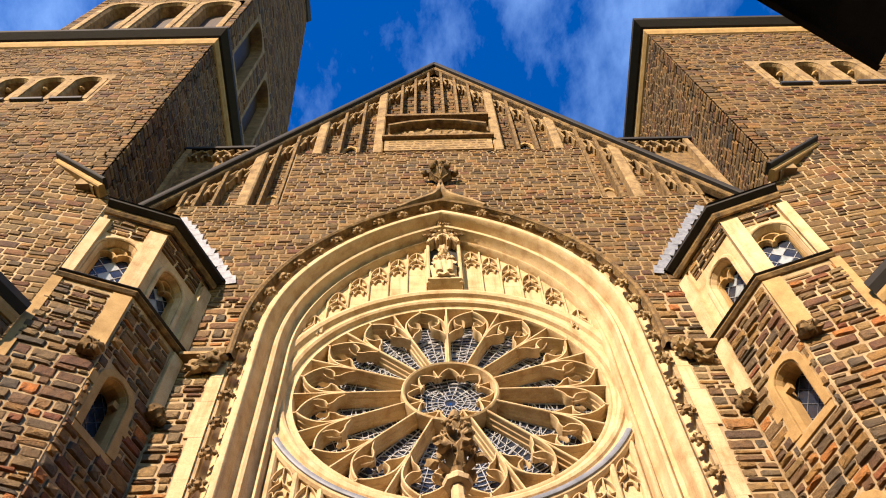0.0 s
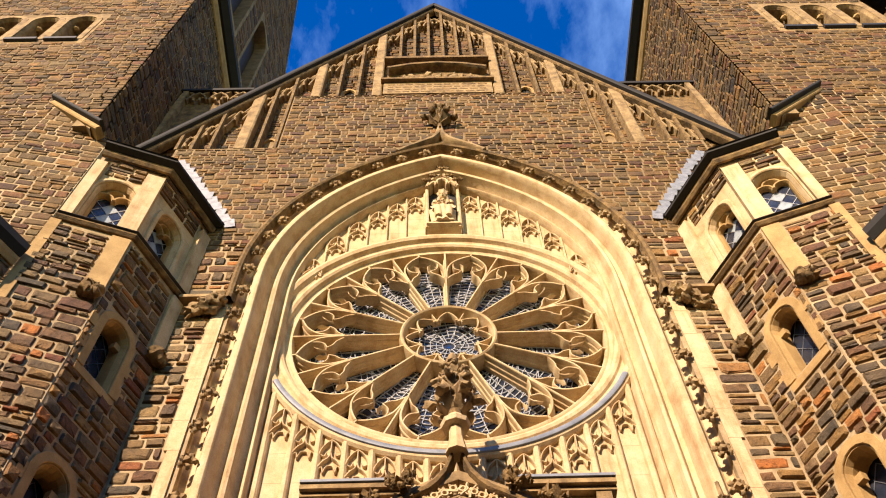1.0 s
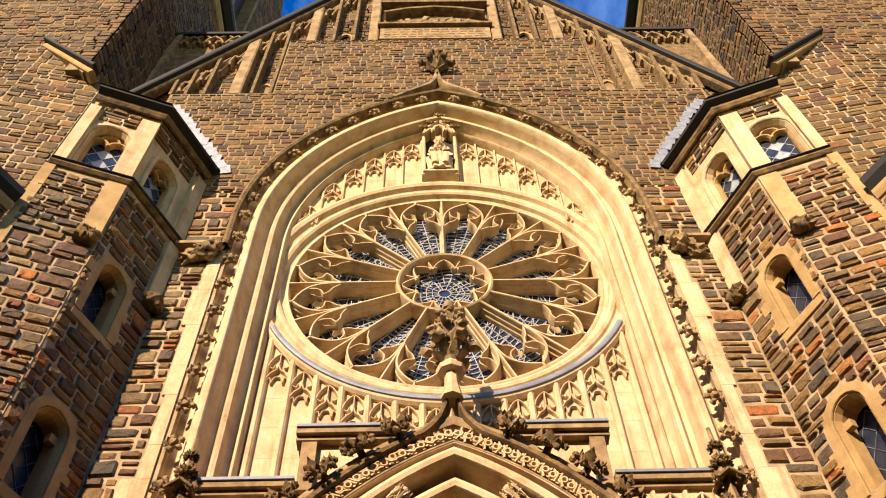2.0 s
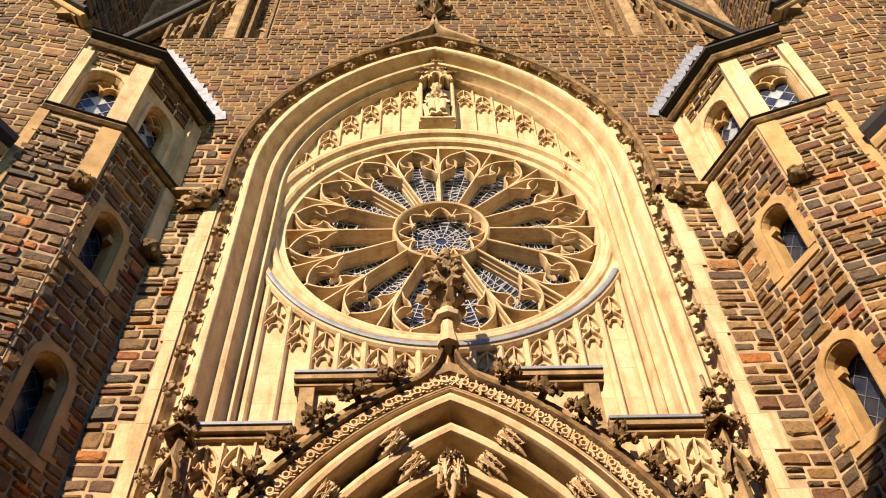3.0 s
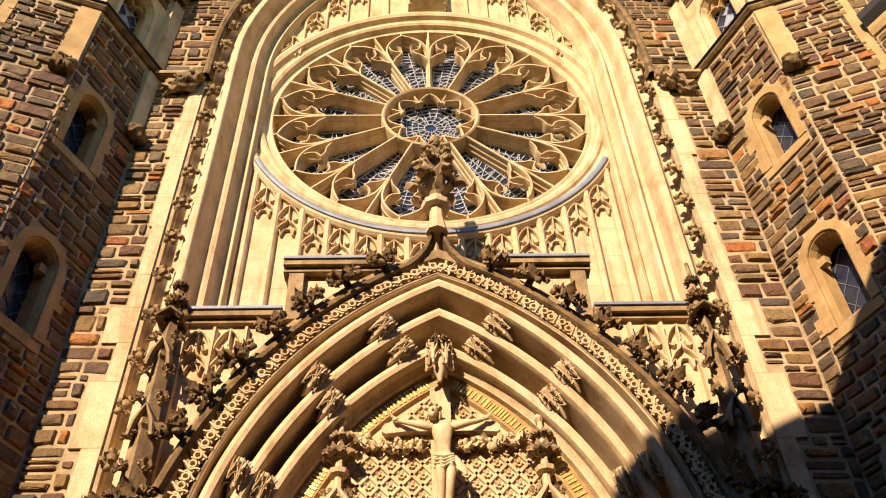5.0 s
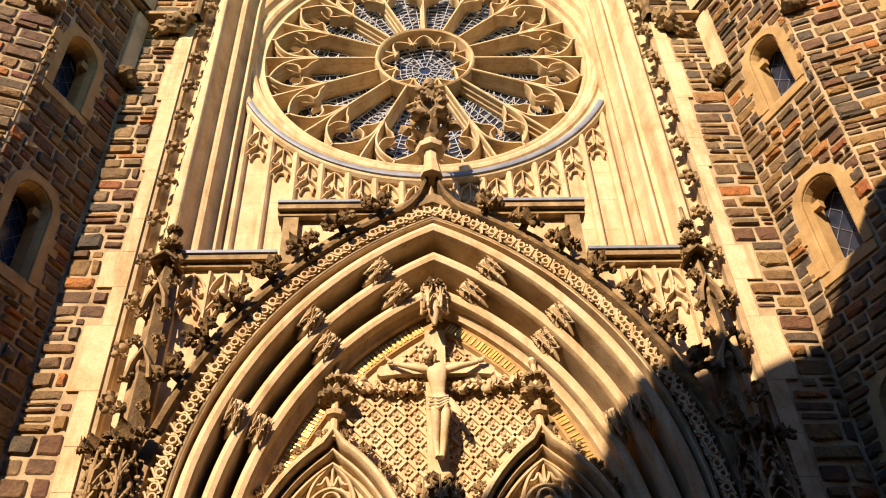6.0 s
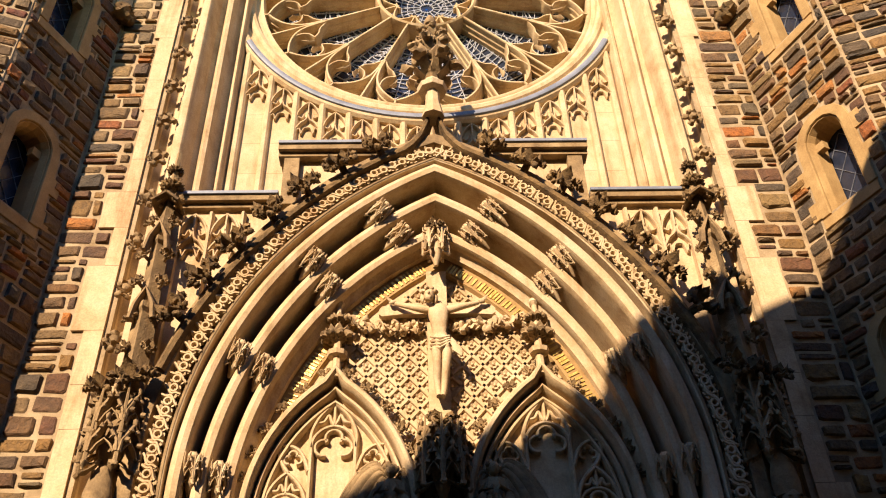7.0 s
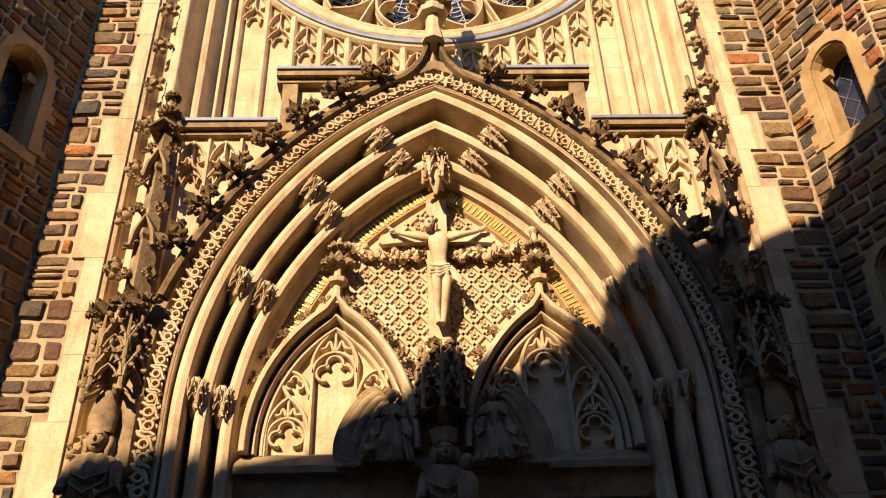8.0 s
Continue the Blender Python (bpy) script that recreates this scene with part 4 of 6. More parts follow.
def tower(sg):
    t = thing("church_tower", "tall square rubble stone church tower with arched windows and a cornice" if sg < 0 else "square rubble stone church tower ending in a dark cornice", "tower", "church towers", at=(sg * 13, 13, 0))
    cx, ix, fy = (8.62 if sg < 0 else 8.50), 10.0, 8.4
    F = (sg * 19.0, fy)
    z_set, z_top = 23.75, 36.6
    wins = [(9.75 - cx + s - (0.0 if sg < 0 else 0.2), 0.46, 29.35, 31.45) for s in (2.10, 3.35, 4.60)]
    # front face, from the axis side outwards
    place, a, n, ln = face((sg * cx, fy), F)
    hs = [round_hole(*q) for q in wins]
    under(filled("front_wall", [(0, 22.0), (ix - cx, z_set), (ln, z_set), (ln, z_top), (0, z_top)], hs, place, 0.6, MORTAR_HIGH), t)
    lo = ix - cx
    under(filled("front_wall", [(lo, 0), (ln, 0), (ln, z_set), (lo, z_set)], [], place, 0.6, MORTAR), t)
    g = Geo().ribbon([(-0.25, 21.93), (lo + 0.12, z_set + 0.02)], [(0.05, -0.08), (0.08, -0.05), (0.09, 0.25)])
    under(part("set_off_moulding", on_face(g, place), OCHRE), t)
    g = Geo().ribbon([(-0.32, 22.03), (lo + 0.14, z_set + 0.18)], [(0.03, -0.22), (0.05, -0.20), (0.05, 0.10)])
    under(part("set_off_cap", on_face(g, place), GUTTER_SHADE, label="dark weathered capping"), t)
    ring = [min(q[0] for q in hs[0]) - 0.28, max(q[0] for q in hs[-1]) + 0.28]

    def free(z):
        if z < 22.3:
            return [(lo, ln)]
        if z < z_set:
            return [(0, lo * (z - 22.2) / 1.55), (lo, ln)]
        if 29.0 < z < 32.2:
            return [(0, ring[0]), (ring[1], ln)]
        return [(0, ln)]
    TOWER_STONES.append((t, courses(free, 8.0, z_top - 0.4, 0.16, 0.32, (0.18, 0.46), 91 + sg), place(0, 0, 0), a, n))
    for mid, w, z0, zs in wins:
        g = Geo().ribbon(round_hole(mid, w + 0.08, z0, zs), [(0.09, -0.04), (0.10, 0.03)])
        g.ribbon(round_hole(mid, w - 0.02, z0, zs), [(0.01, 0.0), (0.06, 0.1), (0.06, 0.55)])
        under(part("window_surround", on_face(g, place), SAND_OLD, label="weathered sandstone surround"), t)
        for q in (-1, 1):
            under(part("window_cusp", on_face(Geo().blob((mid + q * 0.32, 0.28, zs + 0.02), (0.14, 0.12, 0.13), q, 0.2, 1), place), OCHRE), t)
        under(part("window_louvre", on_face(Geo().box(mid - w, mid + w, 0.5, 0.56, z0 - 0.05, zs + w), place), OAK), t)
        under(part("window_sill", on_face(Geo().box(mid - w - 0.05, mid + w + 0.05, -0.12, 0.3, z0 - 0.16, z0), place), SLATE), t)
    under(part("window_band", on_face(Geo().box(ring[0], ring[1], -0.012, 0.0, 29.0, 29.19), place), SAND_OLD), t)
    mids = [q[0] for q in wins]
    gaps = [(ring[0], mids[0] - 0.47)] + [(p + 0.47, q - 0.47) for p, q in zip(mids[:-1], mids[1:])] + [(mids[-1] + 0.47, ring[1])]
    for p, q in gaps:
        under(part("window_pier", on_face(Geo().box(p, q, -0.016, 0.02, 29.19, 31.5), place), SAND_OLD), t)
    # chamfered corner below the set-off
    place, a, n, ln = face((sg * 8.20, 8.74), (sg * ix, fy))
    under(filled("corner_wall", [(0, 0), (ln, 0), (ln, z_set), (0, 22.0)], [], place, 0.4, MORTAR), t)
    TOWER_STONES.append((t, courses(lambda z: [(max(0.0, (z - 22.0) * 1.05), ln)], 8.0, z_set - 0.1, 0.18, 0.34, (0.2, 0.46), 17 + sg), place(0, 0, 0), a, n))
    # side face towards the nave
    place, a, n, ln = face((sg * cx, fy), (sg * cx, 20.0))
    under(filled("side_wall", [(0, 22.2), (ln, 22.2), (ln, z_top), (0, z_top)], [], place, 0.5, MORTAR_HIGH), t)
    TOWER_STONES.append((t, courses(lambda z: [(0, ln)], 22.2, z_top - 0.4, 0.16, 0.34, (0.2, 0.5), 57 + sg), place(0, 0, 0), a, n))
    P = [(sg * cx, 20.0), (sg * cx, fy), F]
    under(part("cornice", cornice(P, z_top - 0.45, z_top + 0.05, 0.16), OCHRE), t)
    under(part("cornice_slab", cornice(P, z_top + 0.05, z_top + 0.55, 0.50), GUTTER_SHADE, label="dark cornice slab"), t)
    under(part("roof", Geo().box(*sorted((sg * (cx - 0.3), sg * 19.1)), fy - 0.3, 20.0, z_top + 0.35, z_top + 0.52), SLATE), t)
    if sg < 0:
        x0, x1, by = -8.72, -16.1, 8.62
        place, a, n, ln = face((x0, by), (x1, by))
        arches = [(s, 0.82, 39.1, 44.8) for s in (1.40, 3.62, 5.84)]
        hs = [round_hole(*q) for q in arches]
        under(filled("belfry_front", [(0, 37.1), (ln, 37.1), (ln, 66), (0, 66)], hs, place, 0.6, MORTAR_HIGH), t)
        for s, w, z0, zs in arches:
            g = Geo().ribbon(round_hole(s, w + 0.1, z0, zs), [(0.13, -0.06), (0.15, 0.03)])
            g.ribbon(round_hole(s, w - 0.04, z0, zs), [(0.02, 0.0), (0.08, 0.1), (0.08, 0.7)])
            under(part("belfry_arch", on_face(g, place), SAND_OLD), t)
            under(part("louvre", on_face(Geo().box(s - w, s + w, 0.6, 0.68, z0 - 0.1, zs + w), place), OAK), t)
            under(part("belfry_sill", on_face(Geo().box(s - w - 0.15, s + w + 0.15, -0.16, 0.3, z0 - 0.25, z0), place), LEAD), t)

        def free_b(z, ln=ln):
            if 38.8 < z < 45.9:
                return [(0, 0.32), (2.45, 2.58), (4.68, 4.80), (6.9, ln)]
            return [(0, ln)]
        TOWER_STONES.append((t, courses(free_b, 37.2, 52, 0.25, 0.36, (0.3, 0.7), 5), place(0, 0, 0), a, n))
        place, a, n, ln = face((x0, by), (x0, 17.6))
        hs = [round_hole(s, 0.82, 40.2, 46.6) for s in (2.0, 5.0)]
        under(filled("belfry_side", [(0, 37.1), (13.5, 37.1), (5.3, 65.3), (0, 65.3)], hs, place, 0.6, MORTAR_HIGH), t)
        under(part("louvre", on_face(Geo().box(0.6, 7.2, 0.62, 0.68, 39.5, 48.0), place), OAK), t)
        TOWER_STONES.append((t, courses(lambda z: [(0, 13.4 - (z - 37.1) * 0.291)] if not 40.0 < z < 47.6 else [(0, 1.0), (3.0, 4.0), (6.0, 13.4 - (z - 37.1) * 0.291)], 37.2, 65.5, 0.3, 0.45, (0.36, 0.9), 6), place(0, 0, 0), a, n))
        under(part("belfry_cornice", cornice([(x0, 13.9), (x0, by), (x1, by)], 65.0, 65.7, 0.3), SLATE), t)
    return t


def buttress(sg):
    """Low angle buttress before the turret, with a dark sloping cap."""
    b = thing("angle_buttress", "rubble stone angle buttress with a dark weathered cap", "buttress", "angle buttresses", at=(sg * 7.2, 6.8, 0))
    C0, C1 = (sg * 6.80, 7.12), (sg * 7.45, 6.05)
    place, a, n, ln = face(C0, C1)
    under(filled("wall", [(0, 0), (ln, 0), (ln, 13.5), (0, 13.5)], [], place, 0.9, MORTAR), b)
    TURRET_STONES.append((b, courses(lambda z: [(0, ln)], 3.0, 13.4, 0.17, 0.28, (0.2, 0.5), 170 + sg), place(0, 0, 0), a, n))
    band("cap_moulding", [C0, C1], 13.4, 13.65, 0.08, OCHRE, b)
    band("cap", [C0, C1], 13.6, 13.88, 0.18, GUTTER_SHADE, b, "dark weathered capping")
    return b


def cornice(pts, z0, z1, out):
    g = Geo()
    ns = [face(a, b)[2] for a, b in zip(pts[:-1], pts[1:])]
    offs = []
    for i, q in enumerate(pts):
        n1, n2 = ns[max(0, i - 1)], ns[min(i, len(ns) - 1)]
        m = (n1 + n2).normalized()
        k = out / max(0.5, m.dot(n1))
        offs.append((q[0] + m.x * k, q[1] + m.y * k))
    h = z1 - z0
    r = [[(x, y, z0) for x, y in pts], [(x + (u - x) * .5, y + (v - y) * .5, z0 + h * .1) for (x, y), (u, v) in zip(pts, offs)], [(x, y, z0 + h * .5) for x, y in offs], [(x, y, z1) for x, y in offs], [(x, y, z1) for x, y in pts]]
    return g.loft(r, False, True)


for sg in (-1, 1):
    turret(sg)
    tower(sg)
    buttress(sg)

# ---- portal ----
portal = thing("portal", "richly carved sandstone portal with a pointed arch of three orders", "portal")


def run(c, cz, r, y, a0, a1, n, s):
    """Part of one side of an arch between two angles."""
    return [(s * (-c + r * math.cos(a0 + (a1 - a0) * k / n)), y, cz + r * math.sin(a0 + (a1 - a0) * k / n)) for k in range(n + 1)]


BAND = (1.98, 5.33, 4.98)
ORD1, ORD2, ORD3 = (2.20, 5.18, 4.95), (2.28, 5.00, 4.83), (1.97, 5.04, 4.27)
OGEE = (2.38, 4.88, 5.76)
screen = [(-3.35, 0), (-3.35, 9.22), (-2.0, 9.22), (-2.0, 10.0), (2.0, 10.0), (2.0, 9.22), (3.35, 9.22), (3.35, 0)]
under(filled("screen_wall", screen + [(x, z) for x, y, z in arch(BAND[0], BAND[1], BAND[2] + 0.10, 0, 0.0)], [], lambda s, z, d: (s, 8.72 + d, z), 0.9, SAND), portal)
for s in (-1, 1):
    x0, x1 = sorted((s * 2.02, s * 3.32))
    part("ledge_moulding", Geo().box(x0, x1, 8.57, 9.5, 9.13, 9.22).box(x0, x1, 8.64, 8.8, 9.06, 9.13), SAND_OLD, portal)
    part("ledge_lead", Geo().box(x0, x1, 8.54, 9.55, 9.22, 9.265), LEAD, portal, "grey lead sheet")
    x0, x1 = sorted((s * 0.62, s * 2.08))
    part("block_moulding", Geo().box(x0, x1, 8.53, 9.5, 9.99, 10.08).box(x0, x1, 8.60, 8.8, 9.92, 9.99), SAND_OLD, portal)
    part("block_lead", Geo().box(x0, x1, 8.50, 9.55, 10.08, 10.125), LEAD, portal, "grey lead sheet")
    x0, x1 = sorted((s * 1.80, s * 2.0))
    part("block_pier", Geo().box(x0, x1, 8.62, 8.73, 9.1, 9.93), SAND_OLD, portal)
    for k in range(2):
        part("panel_head", panel_head(Geo(), s * (3.05 - k * 0.40), 0.19, 8.96, 8.64, 8.73, 0.016), SAND, portal)
        part("rib", Geo().ribbon([(s * (3.05 - k * 0.40 - 0.2), 7.35 + 0.75 * k), (s * (3.05 - k * 0.40 - 0.2), 8.98)], [(0.015, 8.62), (0.03, 8.66), (0.035, 8.73)]), SAND, portal)
Y1, Y2, Y3 = 8.58, 8.76, 8.94
ROLL = ((0.085, 0.06), (0.080, -0.01), (0.055, -0.065), (0.0, -0.085), (-0.055, -0.065), (-0.075, -0.01), (-0.07, 0.06))
ORDERS = [(*BAND, -0.14, 8.49), (*BAND, -0.155, 8.50), (*BAND, -0.16, 8.78), (*ORD1, 0.11, 8.80)] + [(*ORD1, d, Y1 + y) for d, y in ROLL]
ORDERS += [(*ORD1, -0.05, 9.24), (*ORD2, 0.10, 9.26)] + [(*ORD2, d, Y2 + y) for d, y in ROLL]
ORDERS += [(*ORD2, -0.05, 9.36), (*ORD3, 0.10, 9.38)] + [(*ORD3, d, Y3 + y) for d, y in ROLL] + [(*ORD3, -0.11, 9.06), (*ORD3, -0.15, 9.08), (*ORD3, -0.17, 9.24)]
names = ("outer_order", "middle_order", "inner_order")
for nm, a, b in zip(names, (0, 10, 19), (11, 20, len(ORDERS))):
    part(nm, Geo().loft([arch(c, cz, r + d, y, 0.0, 30) for c, cz, r, d, y in ORDERS[a:b]]), SAND, portal, smooth=35)
# band ground in darker stone, painting the shade of the hollow behind the scrolls
part("foliage_band", Geo().loft([arch(*BAND[:2], BAND[2] + d, y, 0.0, 30) for d, y in ((0.30, 8.74), (0.30, 8.50), (0.17, 8.48), (0.14, 8.49), (0.12, 8.62), (-0.10, 8.62), (-0.11, 8.49), (-0.14, 8.485))]), SAND_OLD, portal, smooth=30)
HOODP = [(0.0, 8.75), (0.02, 8.55), (0.01, 8.44), (-0.03, 8.40), (-0.08, 8.41), (-0.10, 8.46), (-0.11, 8.52), (-0.11, 8.74)]
a0, a1 = 0.303, math.acos((OGEE[0] + 0.42) / OGEE[2])
for s in (-1, 1):
    rr = [run(*OGEE[:2], OGEE[2] + d, y, a0, a1, 24, s) for d, y in HOODP]
    for ring, (d, y) in zip(rr, HOODP):
        ex, ez = ring[-1][0], ring[-1][2]
        for f in (0.25, 0.5, 0.75, 1.0):
            w = (1 - f) ** 1.7
            tip = 10.80 + (d * 1.5)
            ring.append((s * max(0.0, (abs(ex) - 0.04) * w + 0.04 * (1 - f) + (0.05 + d * .2 if f < 1 else 0)), y, ez + (tip - ez) * (0.35 * f + 0.65 * f * f)))
    part("ogee_hood", Geo().loft(rr), SAND_DARK, portal, "dark weathered ogee hood", smooth=40)

# scrolls of the foliage band
g = Geo()
STRAP = [(0.010, -0.055), (0.017, -0.042), (0.019, 0.06)]
ring = [(0.046 * math.cos(k * math.pi / 6) + 0.012, 0.050 * math.sin(k * math.pi / 6) - 0.01) for k in range(12)]
g.ribbon(ring, STRAP, True)
g.curve([(-0.095, -0.09), (-0.06, -0.03), (-0.055, 0.03), (0.0, 0.06), (0.05, 0.075), (0.09, 0.10)], STRAP)
for u, w, du, dw, ln in ((-.06, -.06, -1, -.2, .06), (-.06, .02, -1, .5, .075), (-.03, .055, -.6, 1, .075), (.05, .03, 1, .5, .07), (.05, -.04, 1, -.4, .075), (0, -.06, .3, -1, .06), (.03, .06, 1, .9, .05)):
    g.leaf((u, -0.015, w), (du, -0.3, dw), (0, -1, 0.1), ln, 0.026, 0.5)
g.blob((0.012, 0.0, -0.01), (0.014, 0.022, 0.014), 2, .6, 1)
SCROLL = mesh_of("leaf_scroll", g, SAND, 40)
end = math.acos(BAND[0] / BAND[2])
n_scroll = 42
for s in (-1, 1):
    for k in range(n_scroll):
        a = end * (k + 0.5) / n_scroll
        x, z = -BAND[0] + BAND[2] * math.cos(a), BAND[1] + BAND[2] * math.sin(a)
        piece("leaf_scroll", SCROLL, portal, Matrix.Translation((s * x, 8.52, z)) @ Matrix.Rotation(-s * (math.pi / 2 - a) + math.pi * (k % 2), 4, "Y") @ Matrix.Diagonal((.92, 1, .80, 1)))
    for k in range(7):
        piece("leaf_scroll", SCROLL, portal, Matrix.Translation((s * (BAND[2] - BAND[0]), 8.52, 5.25 - k * 0.17)) @ Matrix.Rotation(-s * math.pi / 2 + math.pi * (k % 2), 4, "Y"))

# large crockets on the hood
rnd = random.Random(3)


def crocket_mesh(seed, mat):
    """A gnarled leaf cluster on a short stem."""
    r = random.Random(seed)
    g = Geo()
    g.tube([(0, 0.05, -0.03), (0, 0.0, 0.08), (0, -0.06, 0.15)], 0.055, 7, 0.9)
    for k in range(7):
        t = k * 0.898 + r.uniform(-.15, .15)
        o = (math.cos(t), -0.35 + 0.35 * math.sin(t), 0.62 * math.sin(t) + 0.12)
        g.leaf((0.03 * math.cos(t), -0.05, 0.13), o, (0, -0.7, 0.5), r.uniform(.20, .26), r.uniform(.07, .09), r.uniform(.9, 1.4))
        d = Vector(o).normalized() * r.uniform(.16, .20)
        for q in range(3):
            g.blob((d.x + r.uniform(-.045, .045), -0.05 + d.y + r.uniform(-.04, .02), 0.13 + d.z + r.uniform(-.04, .04)), (r.uniform(.03, .05), .04, r.uniform(.028, .045)), k + q * 3 + seed, 0.9, 2)
    return mesh_of("crocket", g, mat, 50)


CROCKETS = [crocket_mesh(s, SAND_DARK) for s in (1, 2, 3)]
PALE_CROCKETS = [crocket_mesh(s, SAND_OLD) for s in (4, 5, 6)]
for s in (-1, 1):
    for k in range(7):
        a = 0.42 + (a1 - 0.47) * k / 6.0
        x, z = -OGEE[0] + (OGEE[2] + 0.0) * math.cos(a), OGEE[1] + (OGEE[2] + 0.0) * math.sin(a)
        piece("crocket", CROCKETS[k % 3], portal, Matrix.Translation((s * x, 8.46, z)) @ Matrix.Rotation(s * (math.pi / 2 - a) * 0.9, 4, "Y"))

# finial
finial = thing("portal_finial", "tall weathered stone finial with three tiers of leaves over the portal", "finial", at=(0, 8.4, 10.6))
base = Geo().turned([(10.45, .16, 0, 0), (10.75, .10, 0, 0), (10.94, .095, 0, 0), (10.96, .20, 0, 0), (11.03, .22, 0, 0), (11.08, .16, 0, 0), (11.18, .11, 0, 0)], 8, (0, 8.42))
under(part("pedestal", base, SAND, smooth=30), finial)
g = Geo().turned([(11.15, .11, 0, 0), (11.4, .10, 0, 0), (12.3, .06, 0, 0)], 8, (0, 8.42))
under(part("stem", g, SAND_DARK, smooth=30), finial)
for zz, rad in ((11.42, .40), (11.82, .32), (12.16, .22)):
    g = Geo()
    for k in range(6):
        t = k * math.pi / 3 + zz
        g.leaf((0.05 * math.cos(t), 8.42 + 0.05 * math.sin(t), zz - 0.16), (math.cos(t), math.sin(t), 0.8), (0, 0, 1), rad * 1.25, rad * 0.30, 1.2)
        g.blob((rad * .86 * math.cos(t), 8.42 + rad * .86 * math.sin(t), zz + 0.06), (rad * .24, rad * .24, rad * .18), k + zz, 0.8, 2)
        g.blob((rad * .55 * math.cos(t + .5), 8.42 + rad * .55 * math.sin(t + .5), zz + 0.10), (rad * .16, rad * .16, rad * .16), k + zz, 0.8, 2)
    under(part("leaf_tier", g, SAND_OLD, smooth=50), finial)
g = Geo().turned([(12.25, .05, 0, 0), (12.42, .055, 0, 0), (12.44, .09, 0, 0), (12.52, .095, 0, 0), (12.58, .07, 0, 0), (12.66, .03, 0, 0)], 8, (0, 8.42))
under(part("bud", g, SAND_OLD, smooth=30), finial)


# small tabernacles
def tabernacle(name, mat, r=0.10, h=0.42, sides=6, tiers=1):
    """A little carved canopy: slender shafts, pierced gables with leaf tips, a pendant of leaves."""
    g = Geo()
    g.turned([(h * .08, r * .30, 0, 0), (0.0, r * .62, 0, 0), (-h * .30, r * .66, 0, 0), (-h * .55, r * .62, 0, 0), (-h * .8, r * .40, 0, 0), (-h, r * .15, 0, 0)], sides * 2)
    for tier in range(tiers):
        top, foot, rr = -h * .02 - tier * h * .38, -h * (.55 if tiers == 1 else .40) - tier * h * .36, r * (1.0 + 0.12 * tier)
        for k in range(sides):
            t = 2 * math.pi * (k + .5) / sides
            c, sn = math.cos(t), math.sin(t)
            w = rr * math.tan(math.pi / sides) * .92
            gable = Geo().ribbon([(-w, foot), (-w * .92, foot + (top - foot) * .35), (-w * .5, foot + (top - foot) * .62), (0, top), (w * .5, foot + (top - foot) * .62), (w * .92, foot + (top - foot) * .35), (w, foot)],
                                 [(r * .05, -r * .10), (r * .09, 0), (r * .10, r * .28)])
            gable.ribbon([(-w * .8, foot), (-w * .45, foot + (top - foot) * .25), (0, foot + (top - foot) * .42), (w * .45, foot + (top - foot) * .25), (w * .8, foot)], [(r * .03, -r * .02), (r * .06, r * .2)])
            m = Matrix((( -sn, -c, 0, rr * c), (c, -sn, 0, rr * sn), (0, 0, 1, 0), (0, 0, 0, 1)))
            g.plus(gable.moved(m))
            for f in (.35, .7):
                for q in (-1, 1):
                    lump = m @ Vector((q * w * (1 - f) * .95, -r * .1, foot + (top - foot) * (f + .08)))
                    g.blob(lump, (r * .13, r * .13, h * .035), k + f, .8, 1)
            g.blob(m @ Vector((0, -r * .02, top + h * .03)), (r * .13, r * .13, h * .06), k, .6, 1)
            t = 2 * math.pi * k / sides
            g.tube([(rr * 1.12 * math.cos(t), rr * 1.12 * math.sin(t), foot - h * .12), (rr * 1.12 * math.cos(t), rr * 1.12 * math.sin(t), top - h * .12), (rr * 1.08 * math.cos(t), rr * 1.08 * math.sin(t), top + h * .10)], r * .11, 5, 0.35)
            g.blob((rr * 1.12 * math.cos(t), rr * 1.12 * math.sin(t), foot - h * .13), (r * .17, r * .17, h * .05), k, 0.6, 1)
            g.leaf((r * .4 * math.cos(t), r * .4 * math.sin(t), foot), (math.cos(t), math.sin(t), -1.0), (math.cos(t), math.sin(t), 0.4), h * .30, r * .22, .5)
    return mesh_of(name, g, mat, 40)


TAB = tabernacle("archivolt_canopy", SAND, 0.10, 0.42)
for zs, (c, cz, r), y in (((8.93, 8.15, 6.84, 5.47), (2.24, 5.09, 4.87), 8.66), ((8.70, 7.90, 6.76, 5.45), (2.12, 5.02, 4.52), 8.84)):
    for z in zs:
        a = math.asin((z - cz) / r)
        for s in (-1, 1):
            x = -c + r * math.cos(a)
            piece("archivolt_canopy", TAB, portal, Matrix.Translation((s * x, y, z)) @ Matrix.Rotation(-s * a * 0.92, 4, "Y") @ Matrix.Rotation(0.35, 4, "X") @ Matrix.Translation((0, 0, 0.18)))

# ---- tympanum ----
SMALL_FINIALS, WINGED = [], []
tympanum = thing("tympanum", "sandstone tympanum with a lattice of rosettes and two blind traceried arches", "tympanum")
part("ground_slab", Geo().add([(x, 9.54, z) for x, y, z in arch(2.05, 5.18, 4.32, 0, 4.8)], [tuple(range(2 * 25 + 1))]), SAND, tympanum)


def inside(x, z, d=0.0):
    r = 4.44 - 0.46 - d
    return z > 5.2 and (abs(x) + 2.05) ** 2 + (z - 5.18) ** 2 < r * r


def door_arch(x, z, grow=0.0):
    """Whether a point lies under one of the two door hoods."""
    u = abs(abs(x) - 1.24)
    w = 0.98 + grow
    if u >= w:
        return False
    c = 1.21
    top = 5.2 + math.sqrt(max(0.0, (w + c) ** 2 - (u + c) ** 2))
    return z < top


